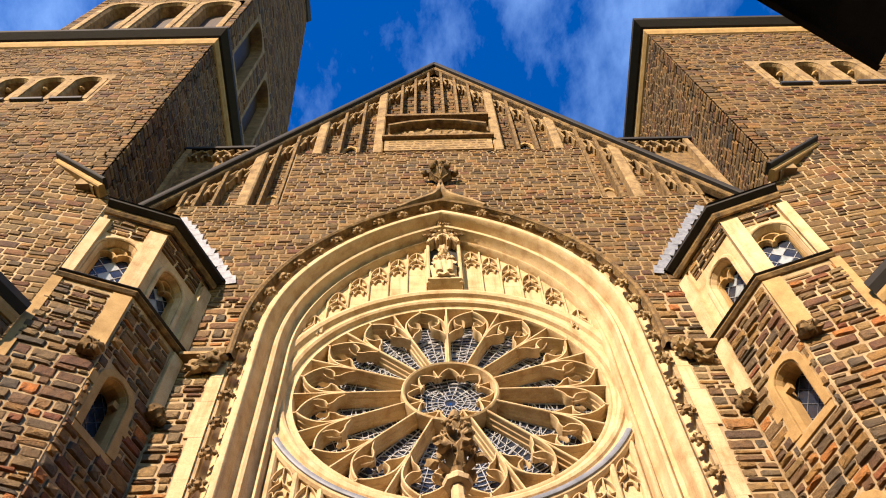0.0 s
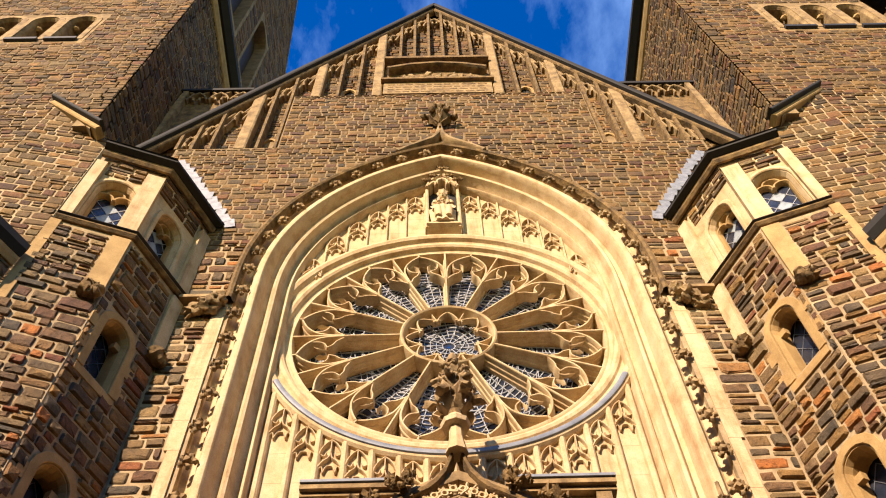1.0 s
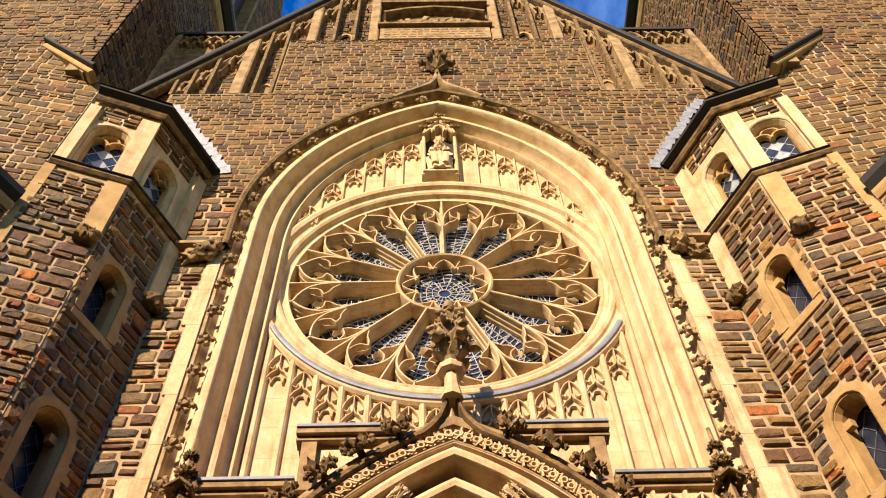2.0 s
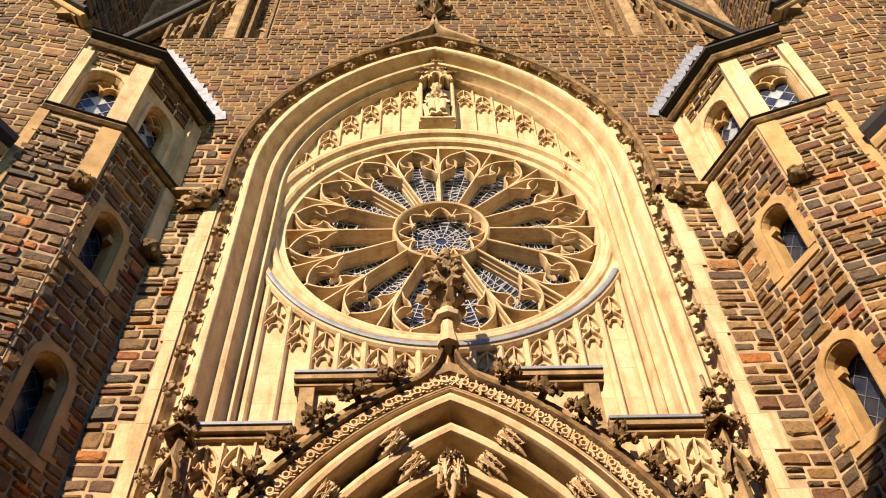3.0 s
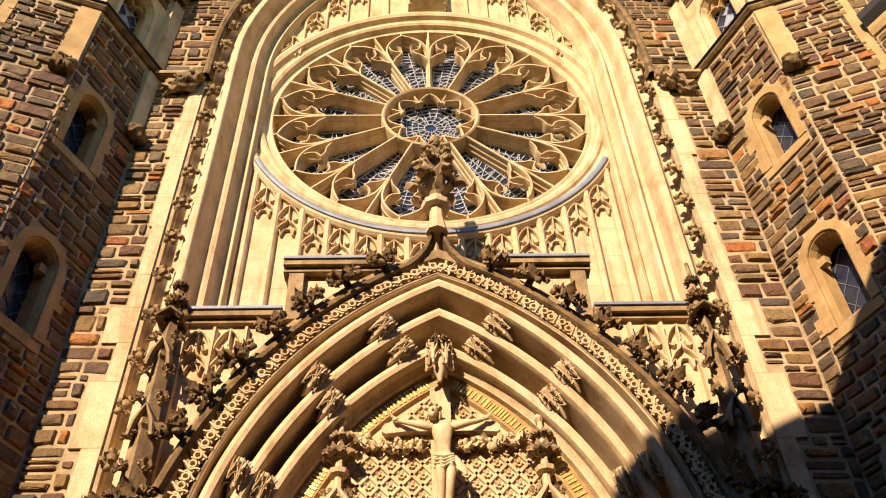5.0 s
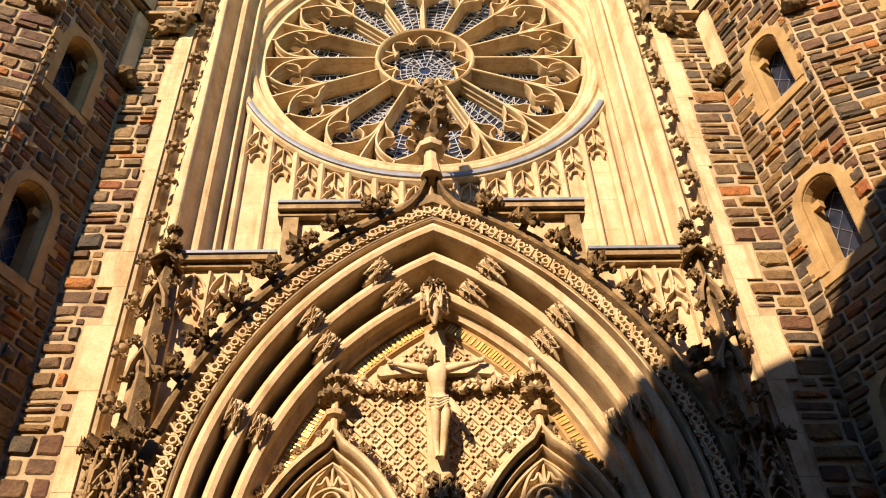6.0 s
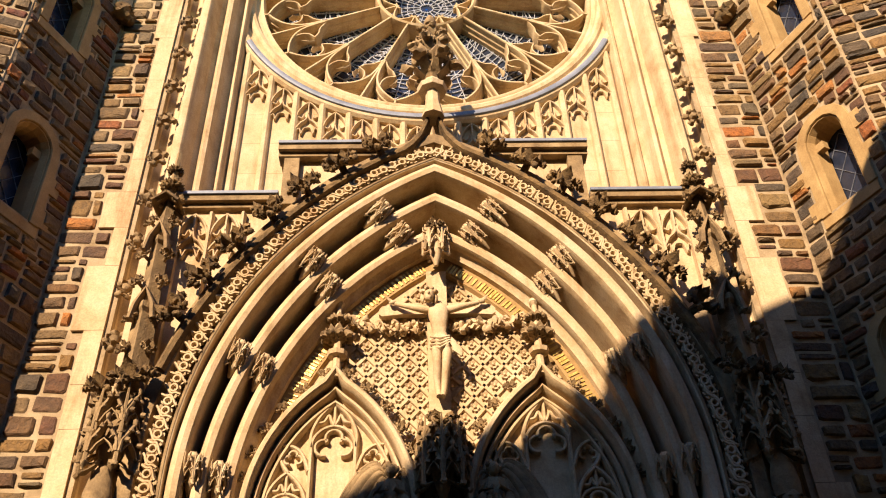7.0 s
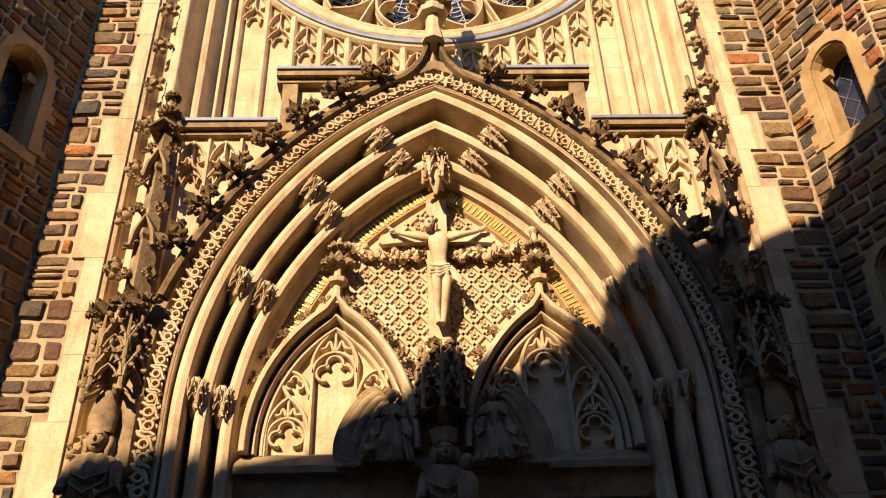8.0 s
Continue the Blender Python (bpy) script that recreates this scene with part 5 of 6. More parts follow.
g = Geo()
CELL = 0.262
for i in range(-30, 60):
    for sl in (-1, 1):
        prev = None
        for j in range(90):
            x = -2.2 + j * 0.05
            z = 5.0 + i * CELL * 1.12 + sl * (x + 2.2) * 1.12
            ok = inside(x, z) and not door_arch(x, z, 0.03)
            if ok and prev:
                g.ribbon([prev, (x, z)], [(0.018, 9.505), (0.024, 9.513), (0.026, 9.541)])
            prev = (x, z) if ok else None
part("lattice", g, SAND, tympanum)
g = Geo()
for k in range(5):
    t = k * 2 * math.pi / 5
    g.leaf((0, 0, 0), (math.cos(t), -0.4, math.sin(t)), (0, -1, 0), 0.080, 0.026, 0.4)
g.blob((0, -0.03, 0), (0.022, 0.02, 0.022), 0, 0.4, 1)
ROSETTE = mesh_of("rosette", g, SAND, 50)
for i in range(-30, 60):
    for j in range(-30, 60):
        x = -2.2 + (j - i) * CELL / 2
        z = 5.0 + (i + j + 1) * CELL * 1.12 / 2
        if inside(x, z, 0.06) and not door_arch(x, z, 0.10) and abs(x) > 0.10:
            piece("rosette", ROSETTE, tympanum, pose(x, 9.535, z))
# gilded band of worn letters
part("letter_band", Geo().loft([[(x, y, z) for x, y, z in arch(2.05, 5.18, 4.44 - d, yy, 5.0, 30)] for d, yy in ((0.17, 9.50), (0.20, 9.485), (0.40, 9.485), (0.43, 9.54))]), OCHRE, tympanum, smooth=30)
glyph = mesh_of("letter_bar", Geo().box(-0.012, 0.012, -0.012, 0.0, -0.075, 0.075), GOLD)
rnd = random.Random(9)
end = math.acos(2.05 / 4.14)
for s in (-1, 1):
    a = 0.35
    while a < end - 0.04:
        x, z = -2.05 + 4.14 * math.cos(a), 5.18 + 4.14 * math.sin(a)
        piece("letter_bar", glyph, tympanum, Matrix.Translation((s * x, 9.484, z)) @ Matrix.Rotation(s * (math.pi / 2 - a), 4, "Y") @ Matrix.Diagonal((rnd.uniform(.7, 1.7), 1, rnd.uniform(.8, 1), 1)))
        a += rnd.choice((0.011, 0.013, 0.018))


def gable_path(cx, w, z0, zs, zt, n=14, ogee=0.10):
    """A pointed arch of two arcs that ends in a slight ogee tip."""
    h = zt - zs
    c = (h * h - w * w) / (2 * w)
    r = w + c
    end = math.acos(c / r)
    half = [(w, z0)] + [(-c + r * math.cos(end * k / n), zs + r * math.sin(end * k / n)) for k in range(n + 1)]
    half[-1] = (0.0, half[-1][1] + ogee)
    return [(cx + x, z) for x, z in half] + [(cx - x, z) for x, z in half[-2::-1]]


for s in (-1, 1):
    cx = s * 1.24
    part("door_hood", Geo().ribbon(gable_path(cx, 0.95, 5.1, 5.2, 6.95), [(0.02, 9.24), (0.045, 9.27), (0.055, 9.36), (0.055, 9.55)]), SAND, tympanum, smooth=35)
    part("door_moulding", Geo().ribbon(gable_path(cx, 0.85, 5.1, 5.2, 6.80, ogee=0.03), [(0.010, 9.36), (0.024, 9.38), (0.030, 9.48), (0.030, 9.55)]), SAND, tympanum, smooth=35)
    part("door_moulding", Geo().ribbon(gable_path(cx, 0.77, 5.1, 5.2, 6.68, ogee=0.0), [(0.010, 9.42), (0.022, 9.44), (0.030, 9.55)]), SAND, tympanum, smooth=35)
    sec = [(0.008, 9.46), (0.018, 9.475), (0.026, 9.545)]
    broad = [(0.010, 9.435), (0.022, 9.455), (0.034, 9.545)]
    g = Geo()

    def three_lobes(x, z, r):
        """A trefoil of three open lobes whose cusps point inwards."""
        for dx, dz, b0, b1 in ((0, .52, -35, 215), (-.54, -.06, 62, 285), (.54, -.06, -105, 118)):
            g.ribbon([(x + r * (dx + .46 * math.cos(radians(b0 + (b1 - b0) * k / 9))), z + r * (dz + .46 * math.sin(radians(b0 + (b1 - b0) * k / 9)))) for k in range(10)], sec)
    g.ribbon(gable_path(cx, 0.255, 5.1, 6.10, 6.37, 10, 0.0), broad)
    three_lobes(cx, 6.12, 0.215)
    g.ribbon([(cx, 6.37), (cx, 6.66)], sec)
    for q in (-1, 1):
        at = lambda *pts: [(cx + q * u, w) for u, w in pts]
        g.curve(at((.255, 6.10), (.262, 6.26), (.20, 6.44), (.10, 6.58), (0, 6.68)), broad)
        g.curve(at((.20, 6.42), (.12, 6.44), (.07, 6.52), (.035, 6.44), (0, 6.39)), sec)
        g.curve(at((.60, 6.13), (.615, 6.02), (.57, 5.91), (.50, 5.80)), broad)
        g.curve(at((.60, 6.13), (.46, 6.115), (.35, 6.02), (.27, 5.82)), broad)
        three_lobes(cx + q * .455, 5.97, 0.105)
        xs = cx + q * 0.51
        g.ribbon(gable_path(xs, 0.235, 5.1, 5.36, 5.80, 8, 0.0), broad)
        g.ribbon(gable_path(xs, 0.215, 5.1, 5.34, 5.56, 8, 0.0), sec)
        three_lobes(xs, 5.33, 0.19)
        g.ribbon([(xs, 5.56), (xs, 5.79)], sec)
        for k in (-1, 1):
            g.curve([(xs + k * .16, 5.60), (xs + k * .09, 5.60), (xs + k * .06, 5.67), (xs + k * .02, 5.59)], sec)
    part("tracery", g, SAND, tympanum)
    # crockets and finial of the small hoods
    pth = gable_path(cx, 1.02, 5.1, 5.2, 7.06)
    for k, (x, z) in enumerate(pth):
        if 2 < k < len(pth) - 3 and k % 2 == 0 and abs(x - cx) > 0.06:
            piece("small_crocket", PALE_CROCKETS[k % 3], tympanum, Matrix.Translation((x, 9.42, z)) @ Matrix.Rotation((x - cx) * 0.9, 4, "Y") @ Matrix.Diagonal((.40, .42, .40, 1)))
    f = thing("hood_finial", "carved leafy sandstone finial on a small pointed hood", "finial", "finials of the door hoods", at=(cx, 9.35, 7.0))
    g = Geo().turned([(6.95, .06, 0, 0), (7.22, .05, 0, 0), (7.24, .12, 0, 0), (7.30, .13, 0, 0), (7.33, .05, 0, 0), (7.95, .035, 0, 0), (8.0, .07, 0, 0), (8.05, .05, 0, 0)], 8, (cx, 9.34))
    under(part("stem", g, SAND, smooth=30), f)
    g = Geo()
    for zz, rad in ((7.50, .20), (7.75, .14)):
        for k in range(9):
            t = k * math.pi / 4.5
            g.leaf((cx, 9.34, zz - .05), (math.cos(t), math.sin(t), 0.3), (0, 0, 1), rad * 1.3, rad * .34, 1.0)
            g.blob((cx + rad * .85 * math.cos(t), 9.34 + rad * .7 * math.sin(t), zz + 0.02), (rad * .28, rad * .28, rad * .25), k + zz, 0.6, 2)
    under(part("leaves", g, SAND_OLD, smooth=50), f)
    SMALL_FINIALS.append(f)
# side leaves at the arms of the cross
rnd = random.Random(14)
for s in (-1, 1):
    g = Geo()
    for k in range(13):
        x = s * (0.22 + 0.075 * k)
        zc = 7.72 + 0.10 * (k / 12) ** 2
        for q in range(2):
            g.blob((x + rnd.uniform(-.03, .03), 9.43, zc + rnd.uniform(-.11, .08)), (rnd.uniform(.04, .06), .05, rnd.uniform(.04, .055)), k + 3 * q, 0.9, 2)
        g.leaf((x, 9.45, zc - .02), (s * rnd.uniform(-.3, 1), -0.4, rnd.uniform(-1, .6)), (0, -1, 0.2), .16, .045, .8)
    part("vine_carving", g, SAND, tympanum, smooth=50)
part("lintel", Geo().loft([[(-2.26, y, z), (2.26, y, z)] for y, z in ((9.56, 5.16), (9.40, 5.08), (9.24, 4.92), (9.24, 4.84), (9.32, 4.80), (9.36, 4.55), (9.56, 4.55))]), SAND_OLD, tympanum)

# ---- doors, in deep shade ----
for s in (-1, 1):
    d = thing("church_door", "dark oak church door in a shaded recess", "door", "portal doors", at=(s * 1.2, 9.6, 0))
    x0, x1 = sorted((s * 0.28, s * 2.2))
    under(part("leaf", Geo().box(x0, x1, 9.62, 9.70, 0.02, 4.56), OAK), d)
    for k in range(6):
        xx = x0 + (x1 - x0) * (k + .5) / 6
        under(part("plank", Geo().box(xx - .14, xx + .14, 9.595, 9.625, 0.06, 4.5), OAK), d)
part("trumeau", Geo().box(-0.28, 0.28, 9.10, 9.7, 0, 4.72), SAND, portal)

# ---- crucifix ----
cross = thing("crucifix", "sandstone crucifix with a carved figure on the tympanum", "crucifix", at=(0, 9.4, 6.5))
under(part("upright_beam", Geo().box(-0.13, 0.13, 9.38, 9.50, 6.25, 8.55), SAND), cross)
under(part("cross_beam", Geo().loft([[(x, 9.40, zc - h), (x, 9.40, zc + h), (x, 9.495, zc + h), (x, 9.495, zc - h)] for x, zc, h in ((-.74, 7.93, .03), (-.70, 7.94, .075), (-.45, 7.98, .085), (0, 7.97, .08), (.45, 7.98, .085), (.70, 7.95, .075), (.75, 7.94, .03))], True, False, True), SAND), cross)
g = Geo()
g.turned([(7.28, .085, .02, -.03), (7.38, .11, .015, -.03), (7.46, .10, .01, -.02), (7.54, .082, 0, -.01), (7.64, .10, -.005, -.03), (7.76, .125, -.01, -.045), (7.86, .135, -.01, -.03), (7.93, .12, -.01, -.01), (7.97, .06, -.02, -.02), (8.0, .04, -.05, -.05)], 18, (0.02, 9.31), 0.66, 4, .05)
for q in (-1, 1):
    g.tube([(0.03 + q * .055, 9.28, 7.36), (0.035 + q * .065, 9.22, 7.18), (0.03 + q * .055, 9.18, 7.04), (0.02 + q * .05, 9.25, 6.88), (0.015 + q * .035, 9.28, 6.72), (0.01 + q * .022, 9.22, 6.61)], 0.066, 10, 0.50)
    g.blob((0.03 + q * .055, 9.165, 7.05), (.042, .035, .05), q, .2, 2)
    g.tube([(q * 0.10, 9.30, 7.88), (q * 0.18, 9.27, 7.87), (q * 0.27, 9.26, 7.89), (q * 0.36, 9.28, 7.93), (q * 0.45, 9.31, 7.97), (q * 0.53, 9.335, 8.01)], 0.056, 10, 0.48)
    g.blob((q * 0.57, 9.33, 8.03), (.05, .03, .035), q, .5, 2)
    for k in range(3):
        g.tube([(q * .58, 9.32, 8.03 + .012 * k), (q * (.63 + .01 * k), 9.30, 8.05 + .022 * k)], .011, 5)
g.turned([(7.22, .115, .03, 0), (7.30, .14, .02, 0), (7.40, .13, .01, 0), (7.46, .105, 0, 0)], 28, (0.02, 9.28), 0.78, 7, .12)
g.leaf((0.15, 9.22, 7.42), (0.35, -0.15, -1.0), (0.3, -1, 0), .36, .06, .2)
for k in range(4):
    g.tube([(-0.10, 9.20 + .012 * k, 7.42 - .05 * k), (0.02, 9.165, 7.38 - .045 * k), (0.14, 9.20, 7.43 - .03 * k)], .016, 5)
g.blob((-0.10, 9.19, 8.03), (.070, .080, .100), 2, 0.2, 3)
g.blob((-0.115, 9.14, 7.965), (.045, .045, .055), 5, 0.5, 2)
g.blob((-0.11, 9.105, 8.02), (.016, .025, .03), 1, 0.2, 2)
for k in range(10):
    a = k * 0.628
    g.blob((-0.10 + .085 * math.cos(a), 9.21 + .075 * math.sin(a), 8.095 + .02 * math.sin(3 * a)), (.035, .035, .03), k, 0.8, 2)
for q in (-1, 1):
    g.blob((-0.10 + q * .085, 9.22, 8.0), (.03, .04, .075), 6 + q, 0.5, 2)
under(part("figure", g, SAND, smooth=60), cross)

# keystone console
key = thing("keystone_console", "carved sandstone keystone canopy at the head of the arch", "keystone", at=(0, 9.0, 8.5))
ob = piece("canopy", tabernacle("canopy", SAND, 0.15, 0.60, 6), key, pose(0, 9.14, 9.06))
ob = piece("finial_leaf", CROCKETS[1], key, pose(0, 9.05, 8.98) @ Matrix.Diagonal((.5, .5, .5, 1)))

# canopy and figure on the middle pier
mid_canopy = thing("pier_canopy", "carved sandstone canopy over the pier figure", "canopy", at=(0, 9.2, 5.4))
piece("canopy", tabernacle("canopy", SAND_OLD, 0.24, 0.85, 8, 2), mid_canopy, pose(0, 9.25, 6.22))
piece("leaf_rim", CROCKETS[0], mid_canopy, pose(0, 9.14, 6.18) @ Matrix.Diagonal((.9, .6, .5, 1)))


def figure(name, label, group, x, y, z0, h, mat, seed, hat=False, child=False, seated=False, crown=False):
    """A draped stone figure as one plain mesh."""
    g = Geo()
    k = h / 1.7
    if seated:
        rows = [(0, .30), (.25, .31), (.55, .33), (.75, .34), (.80, .28), (.95, .25), (1.25, .24), (1.38, .18), (1.45, .08)]
    else:
        rows = [(0, .27), (.3, .25), (.7, .235), (.95, .22), (1.1, .235), (1.28, .245), (1.40, .19), (1.46, .09)]
    g.turned([(z0 + zz * k, r * k, 0.02 * math.sin(zz * 3 + seed), -0.03 * math.cos(zz * 2)) for zz, r in rows], 40, (x, y), 0.72, 9, .13)
    if seated:
        for s in (-1, 1):
            g.tube([(x + s * .12 * k, y - .05, z0 + .72 * k), (x + s * .14 * k, y - .20 * k, z0 + .66 * k), (x + s * .13 * k, y - .22 * k, z0 + .1)], .10 * k, 9)
    g.blob((x, y - .05 * k, z0 + 1.57 * k), (.10 * k, .11 * k, .13 * k), seed, .15, 3)
    for j in range(12):
        a = -0.4 + 3.95 * j / 11
        g.blob((x + .115 * k * math.cos(a), y + (.02 + .05 * math.sin(a)) * k, z0 + (1.52 + .05 * math.sin(2.3 * j)) * k), (.05 * k, .06 * k, .10 * k), seed + j, .6, 2)
    g.blob((x, y - .155 * k, z0 + 1.56 * k), (.018 * k, .03 * k, .032 * k), seed, .2, 2)
    for q in (-1, 1):
        g.blob((x + q * .04 * k, y - .145 * k, z0 + 1.605 * k), (.032 * k, .018 * k, .012 * k), seed, .2, 1)
    g.blob((x, y - .145 * k, z0 + 1.50 * k), (.035 * k, .02 * k, .012 * k), seed, .2, 1)
    for s in (-1, 1):
        g.tube([(x + s * .21 * k, y - .02, z0 + 1.33 * k), (x + s * .26 * k, y - .10 * k, z0 + 1.05 * k), (x + s * .10 * k, y - .22 * k, z0 + .98 * k)], .065 * k, 8, .8)
        g.leaf((x + s * .18 * k, y - .12 * k, z0 + 1.0 * k), (s * .25, -.2, -1), (0, -1, 0), .55 * k, .09 * k, .15)
    if hat:
        g.turned([(z0 + 1.64 * k, .135 * k, 0, 0), (z0 + 1.68 * k, .14 * k, 0, 0), (z0 + 1.80 * k, .15 * k, 0, 0), (z0 + 1.95 * k, .12 * k, 0, 0), (z0 + 2.08 * k, .06 * k, 0, 0), (z0 + 2.14 * k, .012 * k, 0, 0)], 12, (x, y - .03 * k), .7)
    if crown:
        g.turned([(z0 + 1.66 * k, .115 * k, 0, 0), (z0 + 1.70 * k, .125 * k, 0, 0), (z0 + 1.82 * k, .15 * k, 0, 0), (z0 + 1.80 * k, .11 * k, 0, 0)], 14, (x, y - .03 * k), 1, 7, .12)
    if child:
        g.turned([(z0 + .92 * k, .10 * k, 0, 0), (z0 + 1.2 * k, .11 * k, 0, 0), (z0 + 1.3 * k, .05 * k, 0, 0)], 12, (x + .22 * k, y - .2 * k), .8, 5, .1)
        g.blob((x + .22 * k, y - .22 * k, z0 + 1.40 * k), (.075 * k, .08 * k, .09 * k), seed + 4, .3, 3)
    for j in range(9):
        a = 3.3 + 2.8 * j / 8
        g.tube([(x + .21 * k * math.cos(a), y + .16 * k * math.sin(a), z0 + 1.0 * k), (x + .235 * k * math.cos(a + .12), y + .175 * k * math.sin(a + .12), z0 + .5 * k), (x + .27 * k * math.cos(a), y + .20 * k * math.sin(a), z0)], .022 * k, 5, 1.5)
    for j in range(3):
        g.tube([(x - .17 * k, y - .12 * k, z0 + (1.22 - .10 * j) * k), (x, y - .20 * k, z0 + (1.12 - .13 * j) * k), (x + .17 * k, y - .12 * k, z0 + (1.22 - .09 * j) * k)], .020 * k, 5)
    ob = part(name, g, mat, smooth=60)
    return tagged(ob, label, "statue", group)


def winged_figure(s):
    """A kneeling draped figure with one broad wing spread outwards and one folded behind, as one plain mesh."""
    g = Geo()
    x, y, z0 = s * 0.57, 9.26, 4.90

    def wing(edge, root, dy):
        rows = []
        for (u, w), (a, b) in zip(smooth_path(edge, 5), smooth_path(root, 5)):
            ring = []
            for k in range(19):
                f = k / 18
                ring.append((x + s * (a + (u - a) * f), y + dy - 0.05 * math.sin(math.pi * f) - 0.020 * abs(math.sin(f * 9 * math.pi / 2)) + 0.015 * math.sin(f * 5), z0 + b + (w - b) * f))
            rows.append(ring + [(q[0], y + dy + 0.09, q[2]) for q in ring[::-1]])
        g.loft(rows, True, False, True)
        g.tube([(x + s * u, y + dy - 0.02, z0 + w) for u, w in smooth_path(edge, 5)], 0.022, 6, 0.8)
    wing([(0.06, 0.74), (0.16, 0.93), (0.34, 0.84), (0.52, 0.58), (0.62, 0.28), (0.60, 0.0)], [(0.03, 0.70), (0.06, 0.62), (0.08, 0.48), (0.10, 0.34), (0.12, 0.18), (0.14, 0.02)], 0.05)
    wing([(-0.06, 0.74), (-0.14, 0.86), (-0.24, 0.72), (-0.30, 0.48), (-0.31, 0.20)], [(-0.03, 0.70), (-0.06, 0.60), (-0.08, 0.46), (-0.09, 0.30), (-0.10, 0.12)], 0.08)
    g.turned([(z0 + a, r, s * dx, dy) for a, r, dx, dy in ((0, .27, .02, 0), (.08, .26, .03, -.02), (.20, .22, .02, -.04), (.34, .17, .0, -.03), (.46, .135, -.01, 0), (.58, .14, -.01, .0), (.68, .115, 0, .01), (.73, .05, 0, .01))], 36, (x, y), 0.62, 8, .16)
    for k in range(7):
        a = 3.4 + 2.5 * k / 6
        g.tube([(x + .12 * math.cos(a), y + .09 * math.sin(a), z0 + .48), (x + .18 * math.cos(a + .2), y + .14 * math.sin(a), z0 + .26), (x + .27 * math.cos(a), y + .18 * math.sin(a), z0 + .01)], .017, 5, 1.6)
    for q in (-1, 1):
        g.tube([(x + q * .12, y, z0 + .66), (x + q * .16, y - .06, z0 + .52), (x + q * .03, y - .14, z0 + .55)], .040, 8, .7)
        g.leaf((x + q * .13, y - .08, z0 + .52), (q * .3, -.2, -1), (0, -1, 0), .30, .06, .2)
    g.blob((x, y - .03, z0 + .80), (.062, .070, .082), 3 + s, .15, 3)
    for k in range(9):
        a = k * 0.7
        g.blob((x + .062 * math.cos(a), y - .01 + .05 * math.sin(a), z0 + .83 + .03 * math.sin(2 * a)), (.035, .035, .04), k, .7, 2)
    g.blob((x + s * .26, y - .08, z0 + .10), (.10, .08, .10), 7, .8, 3)
    for k in range(11):
        g.blob((x + s * (-.26 + .08 * k), y - .02, z0 - .015), (.055, .06, .035), k + s, .7, 2)
    return tagged(part("statue", g, SAND_OLD, smooth=50), "winged kneeling stone figure before the blind tracery", "statue", "winged figures")


figure("statue", "seated crowned stone figure in a niche above the rose", "", 0, 9.42, 18.58, 1.42, SAND, 3.0, seated=True, crown=True)
figure("statue", "crowned stone figure with a child on the portal pier", "", 0.0, 8.88, 3.35, 1.66, SAND_OLD, 6.0, crown=True, child=True)
for s in (-1, 1):
    figure("statue", "stone bishop with a mitre beneath a canopy", "flanking bishops", s * 3.44, 8.46, 3.35, 1.70, SAND_OLD, 1.0 + s, hat=True)
    WINGED.append(winged_figure(s))

# niche of the seated figure
niche = thing("niche", "sandstone niche with a leafy canopy above the rose", "niche", at=(0, 9.5, 18.4))
for s in (-1, 1):
    under(part("shaft", Geo().tube([(s * .36, 9.40, 18.45), (s * .36, 9.38, 20.4), (s * .34, 9.38, 20.9)], .05, 8, .6), SAND, smooth=40), niche)
under(part("bracket", Geo().loft([[(-.38, y, z), (.38, y, z)] for y, z in ((9.6, 18.36), (9.42, 18.44), (9.30, 18.50), (9.30, 18.56), (9.6, 18.58))]), SAND, ), niche)
# near-black sheet stands in for the shade of a deep niche
under(part("shadow_niche", Geo().box(-.33, .33, 9.54, 9.60, 18.6, 20.7), GUTTER_SHADE), niche)
g = Geo()
NICHE_SEC = [(0.020, 9.26), (0.040, 9.30), (0.050, 9.60)]
for q in (-1, 1):
    g.curve([(q * .36, 20.25), (q * .30, 20.50), (q * .16, 20.72), (0, 20.95)], NICHE_SEC)
    g.curve([(q * .33, 20.30), (q * .20, 20.48), (q * .13, 20.36)], NICHE_SEC)
    g.curve([(q * .13, 20.36), (q * .11, 20.56), (0, 20.66)], NICHE_SEC)
under(part("canopy", g, SAND), niche)
for q, (x, z, k) in enumerate(((-.36, 20.45, .55), (.36, 20.45, .55), (-.20, 20.70, .5), (.20, 20.70, .5), (0, 20.95, .75))):
    piece("crocket", PALE_CROCKETS[q % 3], niche, pose(x, 9.32, z) @ Matrix.Diagonal((k, k, k, 1)))

# the tympanum and all that stands on it lies close behind the inner order
FORWARD = Matrix.Translation(EYE) @ Matrix.Scale(0.965, 4) @ Matrix.Translation(-Vector(EYE))
for ob in [tympanum, cross, key, mid_canopy] + SMALL_FINIALS + WINGED:
    ob.matrix_basis = FORWARD @ Matrix.Translation(ob.location)

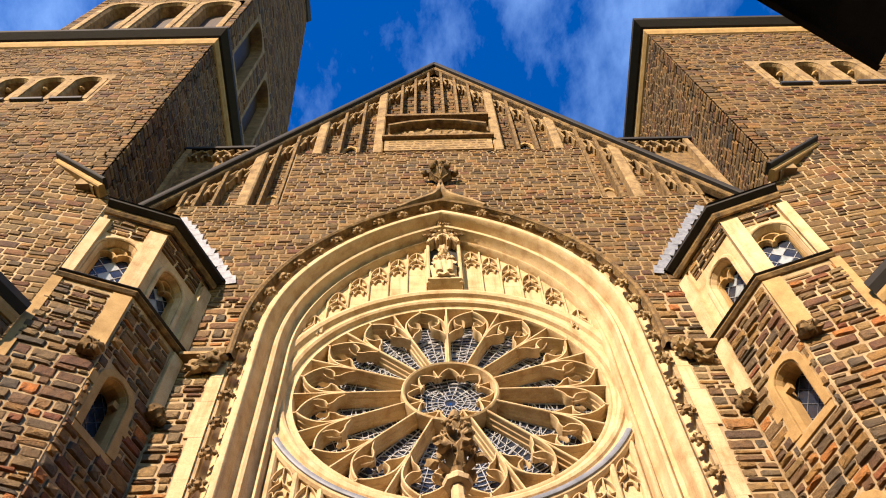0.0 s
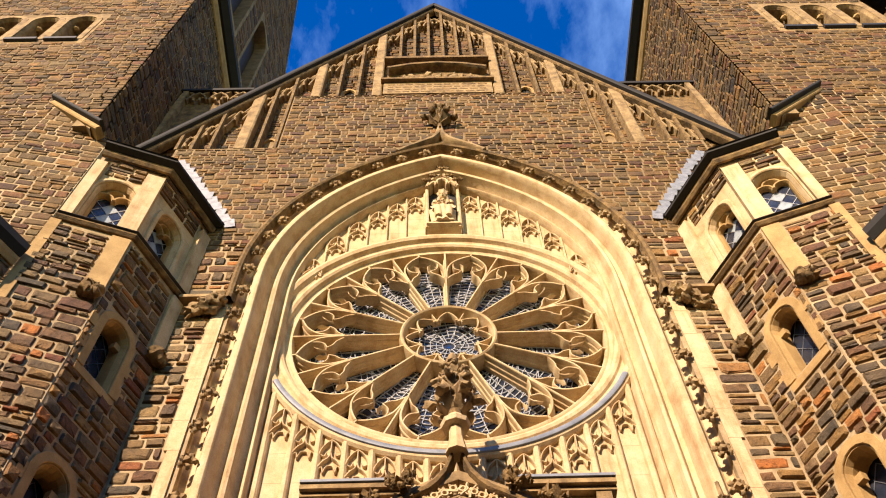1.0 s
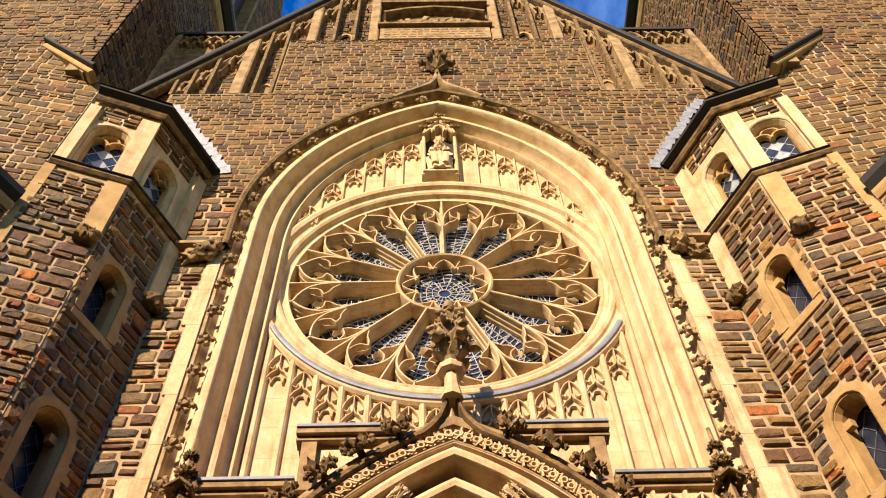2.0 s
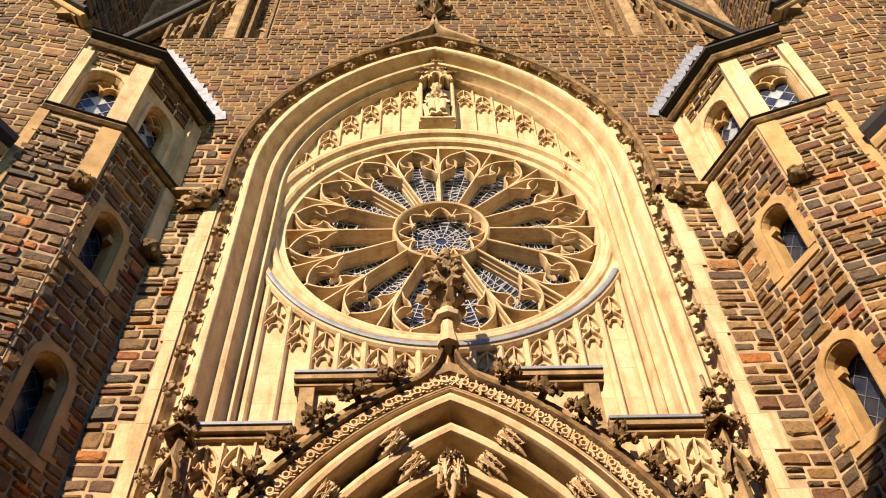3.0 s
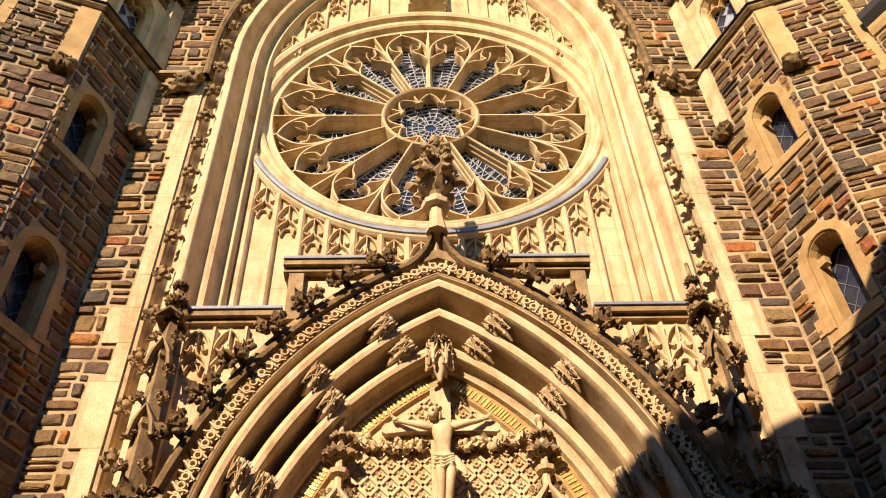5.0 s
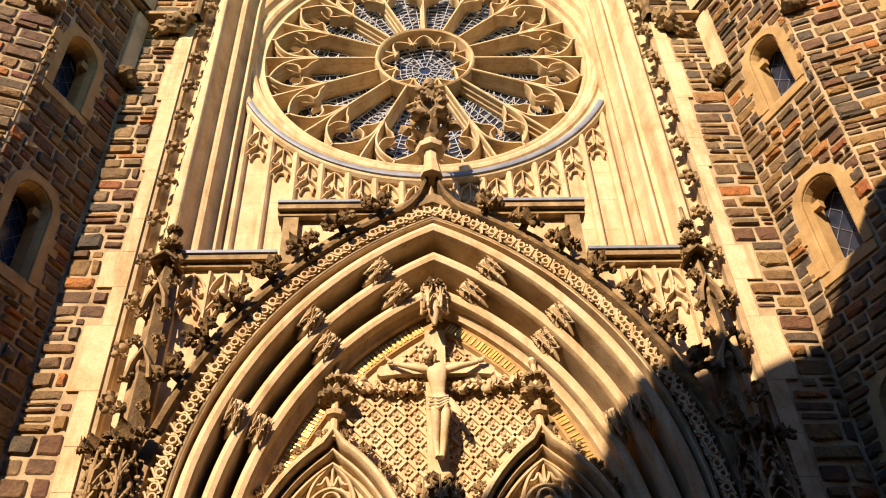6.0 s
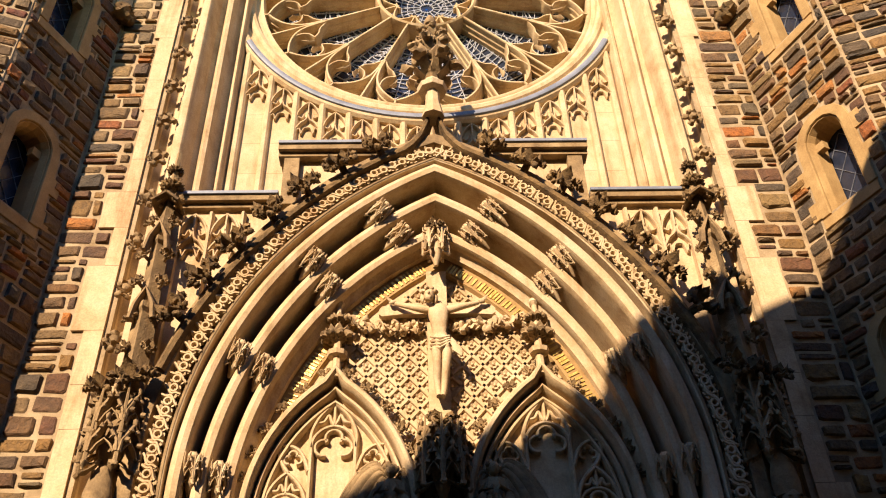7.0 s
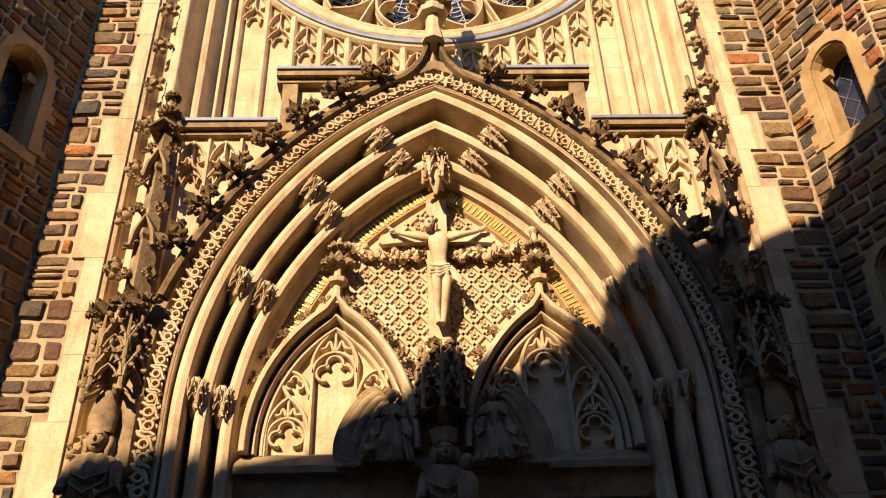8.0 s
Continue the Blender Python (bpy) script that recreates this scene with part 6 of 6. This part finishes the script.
# ---- flanking pinnacles and canopies ----
def pinnacle(s):
    p = thing("pinnacle", "weathered crocketed stone pinnacle beside the portal", "pinnacle", "portal pinnacles", at=(s * 3.34, 8.5, 6.4))
    x, y = s * 3.36, 8.50
    g = Geo().turned([(6.3, .15, 0, 0), (7.3, .14, 0, 0), (7.35, .18, 0, 0), (7.42, .18, 0, 0), (7.45, .12, 0, 0), (8.3, .11, 0, 0), (8.34, .15, 0, 0), (8.40, .15, 0, 0), (8.42, .10, 0, 0), (9.2, .055, 0, 0), (9.9, .03, 0, 0)], 4, (x, y))
    under(part("shaft", g, SAND_OLD), p)
    part("backing", Geo().box(*sorted((s * 3.2, s * 3.62)), 8.62, 9.0, 0, 9.0), SAND, p)
    for k, zz in enumerate((6.8, 7.2, 7.7, 8.1, 8.6, 8.95)):
        for q in (-1, 1):
            piece("crocket", PALE_CROCKETS[k % 3], p, Matrix.Translation((x + q * .09, y - .04, zz)) @ Matrix.Rotation(q * .9, 4, "Y") @ Matrix.Diagonal((.42, .5, .42, 1)))
    for zz, k in ((9.22, 1.0), (9.52, .7)):
        for q in range(4):
            piece("finial_leaf", CROCKETS[q % 3], p, Matrix.Translation((x, y, zz)) @ Matrix.Rotation(q * math.pi / 2, 4, "Z") @ Matrix.Diagonal((.5 * k, .6 * k, .5 * k, 1)))
    for q in (-1, 1):
        part("cap_slab", Geo().ribbon([(x + q * .17, 8.92), (x, 9.06)], [(.014, 8.30), (.018, 8.32), (.018, 8.62)]), SAND_DARK, p)
    for zz in (7.38, 8.36):
        piece("gablet", pinnacle.gablet, p, pose(x, y - .16, zz))
    c = thing("statue_canopy", "carved sandstone canopy above a bishop", "canopy", "bishop canopies", at=(x, 8.5, 5.4))
    piece("tabernacle", pinnacle.tab, c, pose(s * 3.42, 8.50, 6.25))
    piece("leaf_capital", CROCKETS[1], c, pose(s * 3.30, 8.42, 6.30) @ Matrix.Diagonal((1.1, 1.0, .9, 1)))
    piece("leaf_capital", CROCKETS[2], c, pose(s * 3.62, 8.46, 6.22) @ Matrix.Diagonal((.8, 1.0, .8, 1)))
    b = thing("statue_bracket", "sandstone bracket beneath a bishop", "bracket", "bishop brackets", at=(x, 8.5, 2.5))
    under(part("bracket", Geo().turned([(2.4, .08, 0, 0), (2.9, .16, 0, 0), (3.2, .30, 0, 0), (3.36, .32, 0, 0)], 8, (s * 3.44, 8.52)), SAND_OLD), b)


pinnacle.tab = tabernacle("tabernacle", SAND_OLD, 0.24, 0.95, 6, 2)
pinnacle.gablet = mesh_of("gablet", Geo().ribbon([(-.13, -.2), (-.10, 0), (0, .22), (.10, 0), (.13, -.2)], [(.015, -.03), (.03, 0), (.035, .08)]), SAND_OLD)
for s in (-1, 1):
    pinnacle(s)

# ---- rubble, last ----
rows = courses(free_front, 0.1, 17.2, 0.17, 0.31, (0.20, 0.50), 3)
masonry(wall_front, rows, (0, WALL_Y, 0), (1, 0, 0), (0, -1, 0), lambda r: 5.5 < r[2] < 15, 300, seed=4, joint=0.046, proud=0.032)
rows = courses(free_front, 17.2, 21.95, 0.15, 0.25, (0.15, 0.36), 8)
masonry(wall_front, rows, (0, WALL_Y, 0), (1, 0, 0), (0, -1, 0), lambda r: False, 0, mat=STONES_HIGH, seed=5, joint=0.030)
holes_at = [(x * s, z0) for x, z0 in ((4.42, 22.15), (2.60, 25.75), (0.92, 28.75)) for s in (-1, 1)]


def free_gable(z):
    w = rake(z) - 0.12
    cuts = sorted((x - 0.25, x + 0.25) for x, z0 in holes_at if z0 - 0.1 < z < z0 + 1.0)
    if z < 25.5:
        cuts = [q for q in cuts if abs(q[0] + q[1]) > 7.5] + [(-4.09, 4.09)]
    elif z < 28.5:
        cuts.append((-1.7, 1.7))
    cuts.sort()
    out, s = [], -w
    for a, b in cuts:
        if a > s:
            out.append((s, min(a, w)))
        s = max(s, b)
    if s < w:
        out.append((s, w))
    return out


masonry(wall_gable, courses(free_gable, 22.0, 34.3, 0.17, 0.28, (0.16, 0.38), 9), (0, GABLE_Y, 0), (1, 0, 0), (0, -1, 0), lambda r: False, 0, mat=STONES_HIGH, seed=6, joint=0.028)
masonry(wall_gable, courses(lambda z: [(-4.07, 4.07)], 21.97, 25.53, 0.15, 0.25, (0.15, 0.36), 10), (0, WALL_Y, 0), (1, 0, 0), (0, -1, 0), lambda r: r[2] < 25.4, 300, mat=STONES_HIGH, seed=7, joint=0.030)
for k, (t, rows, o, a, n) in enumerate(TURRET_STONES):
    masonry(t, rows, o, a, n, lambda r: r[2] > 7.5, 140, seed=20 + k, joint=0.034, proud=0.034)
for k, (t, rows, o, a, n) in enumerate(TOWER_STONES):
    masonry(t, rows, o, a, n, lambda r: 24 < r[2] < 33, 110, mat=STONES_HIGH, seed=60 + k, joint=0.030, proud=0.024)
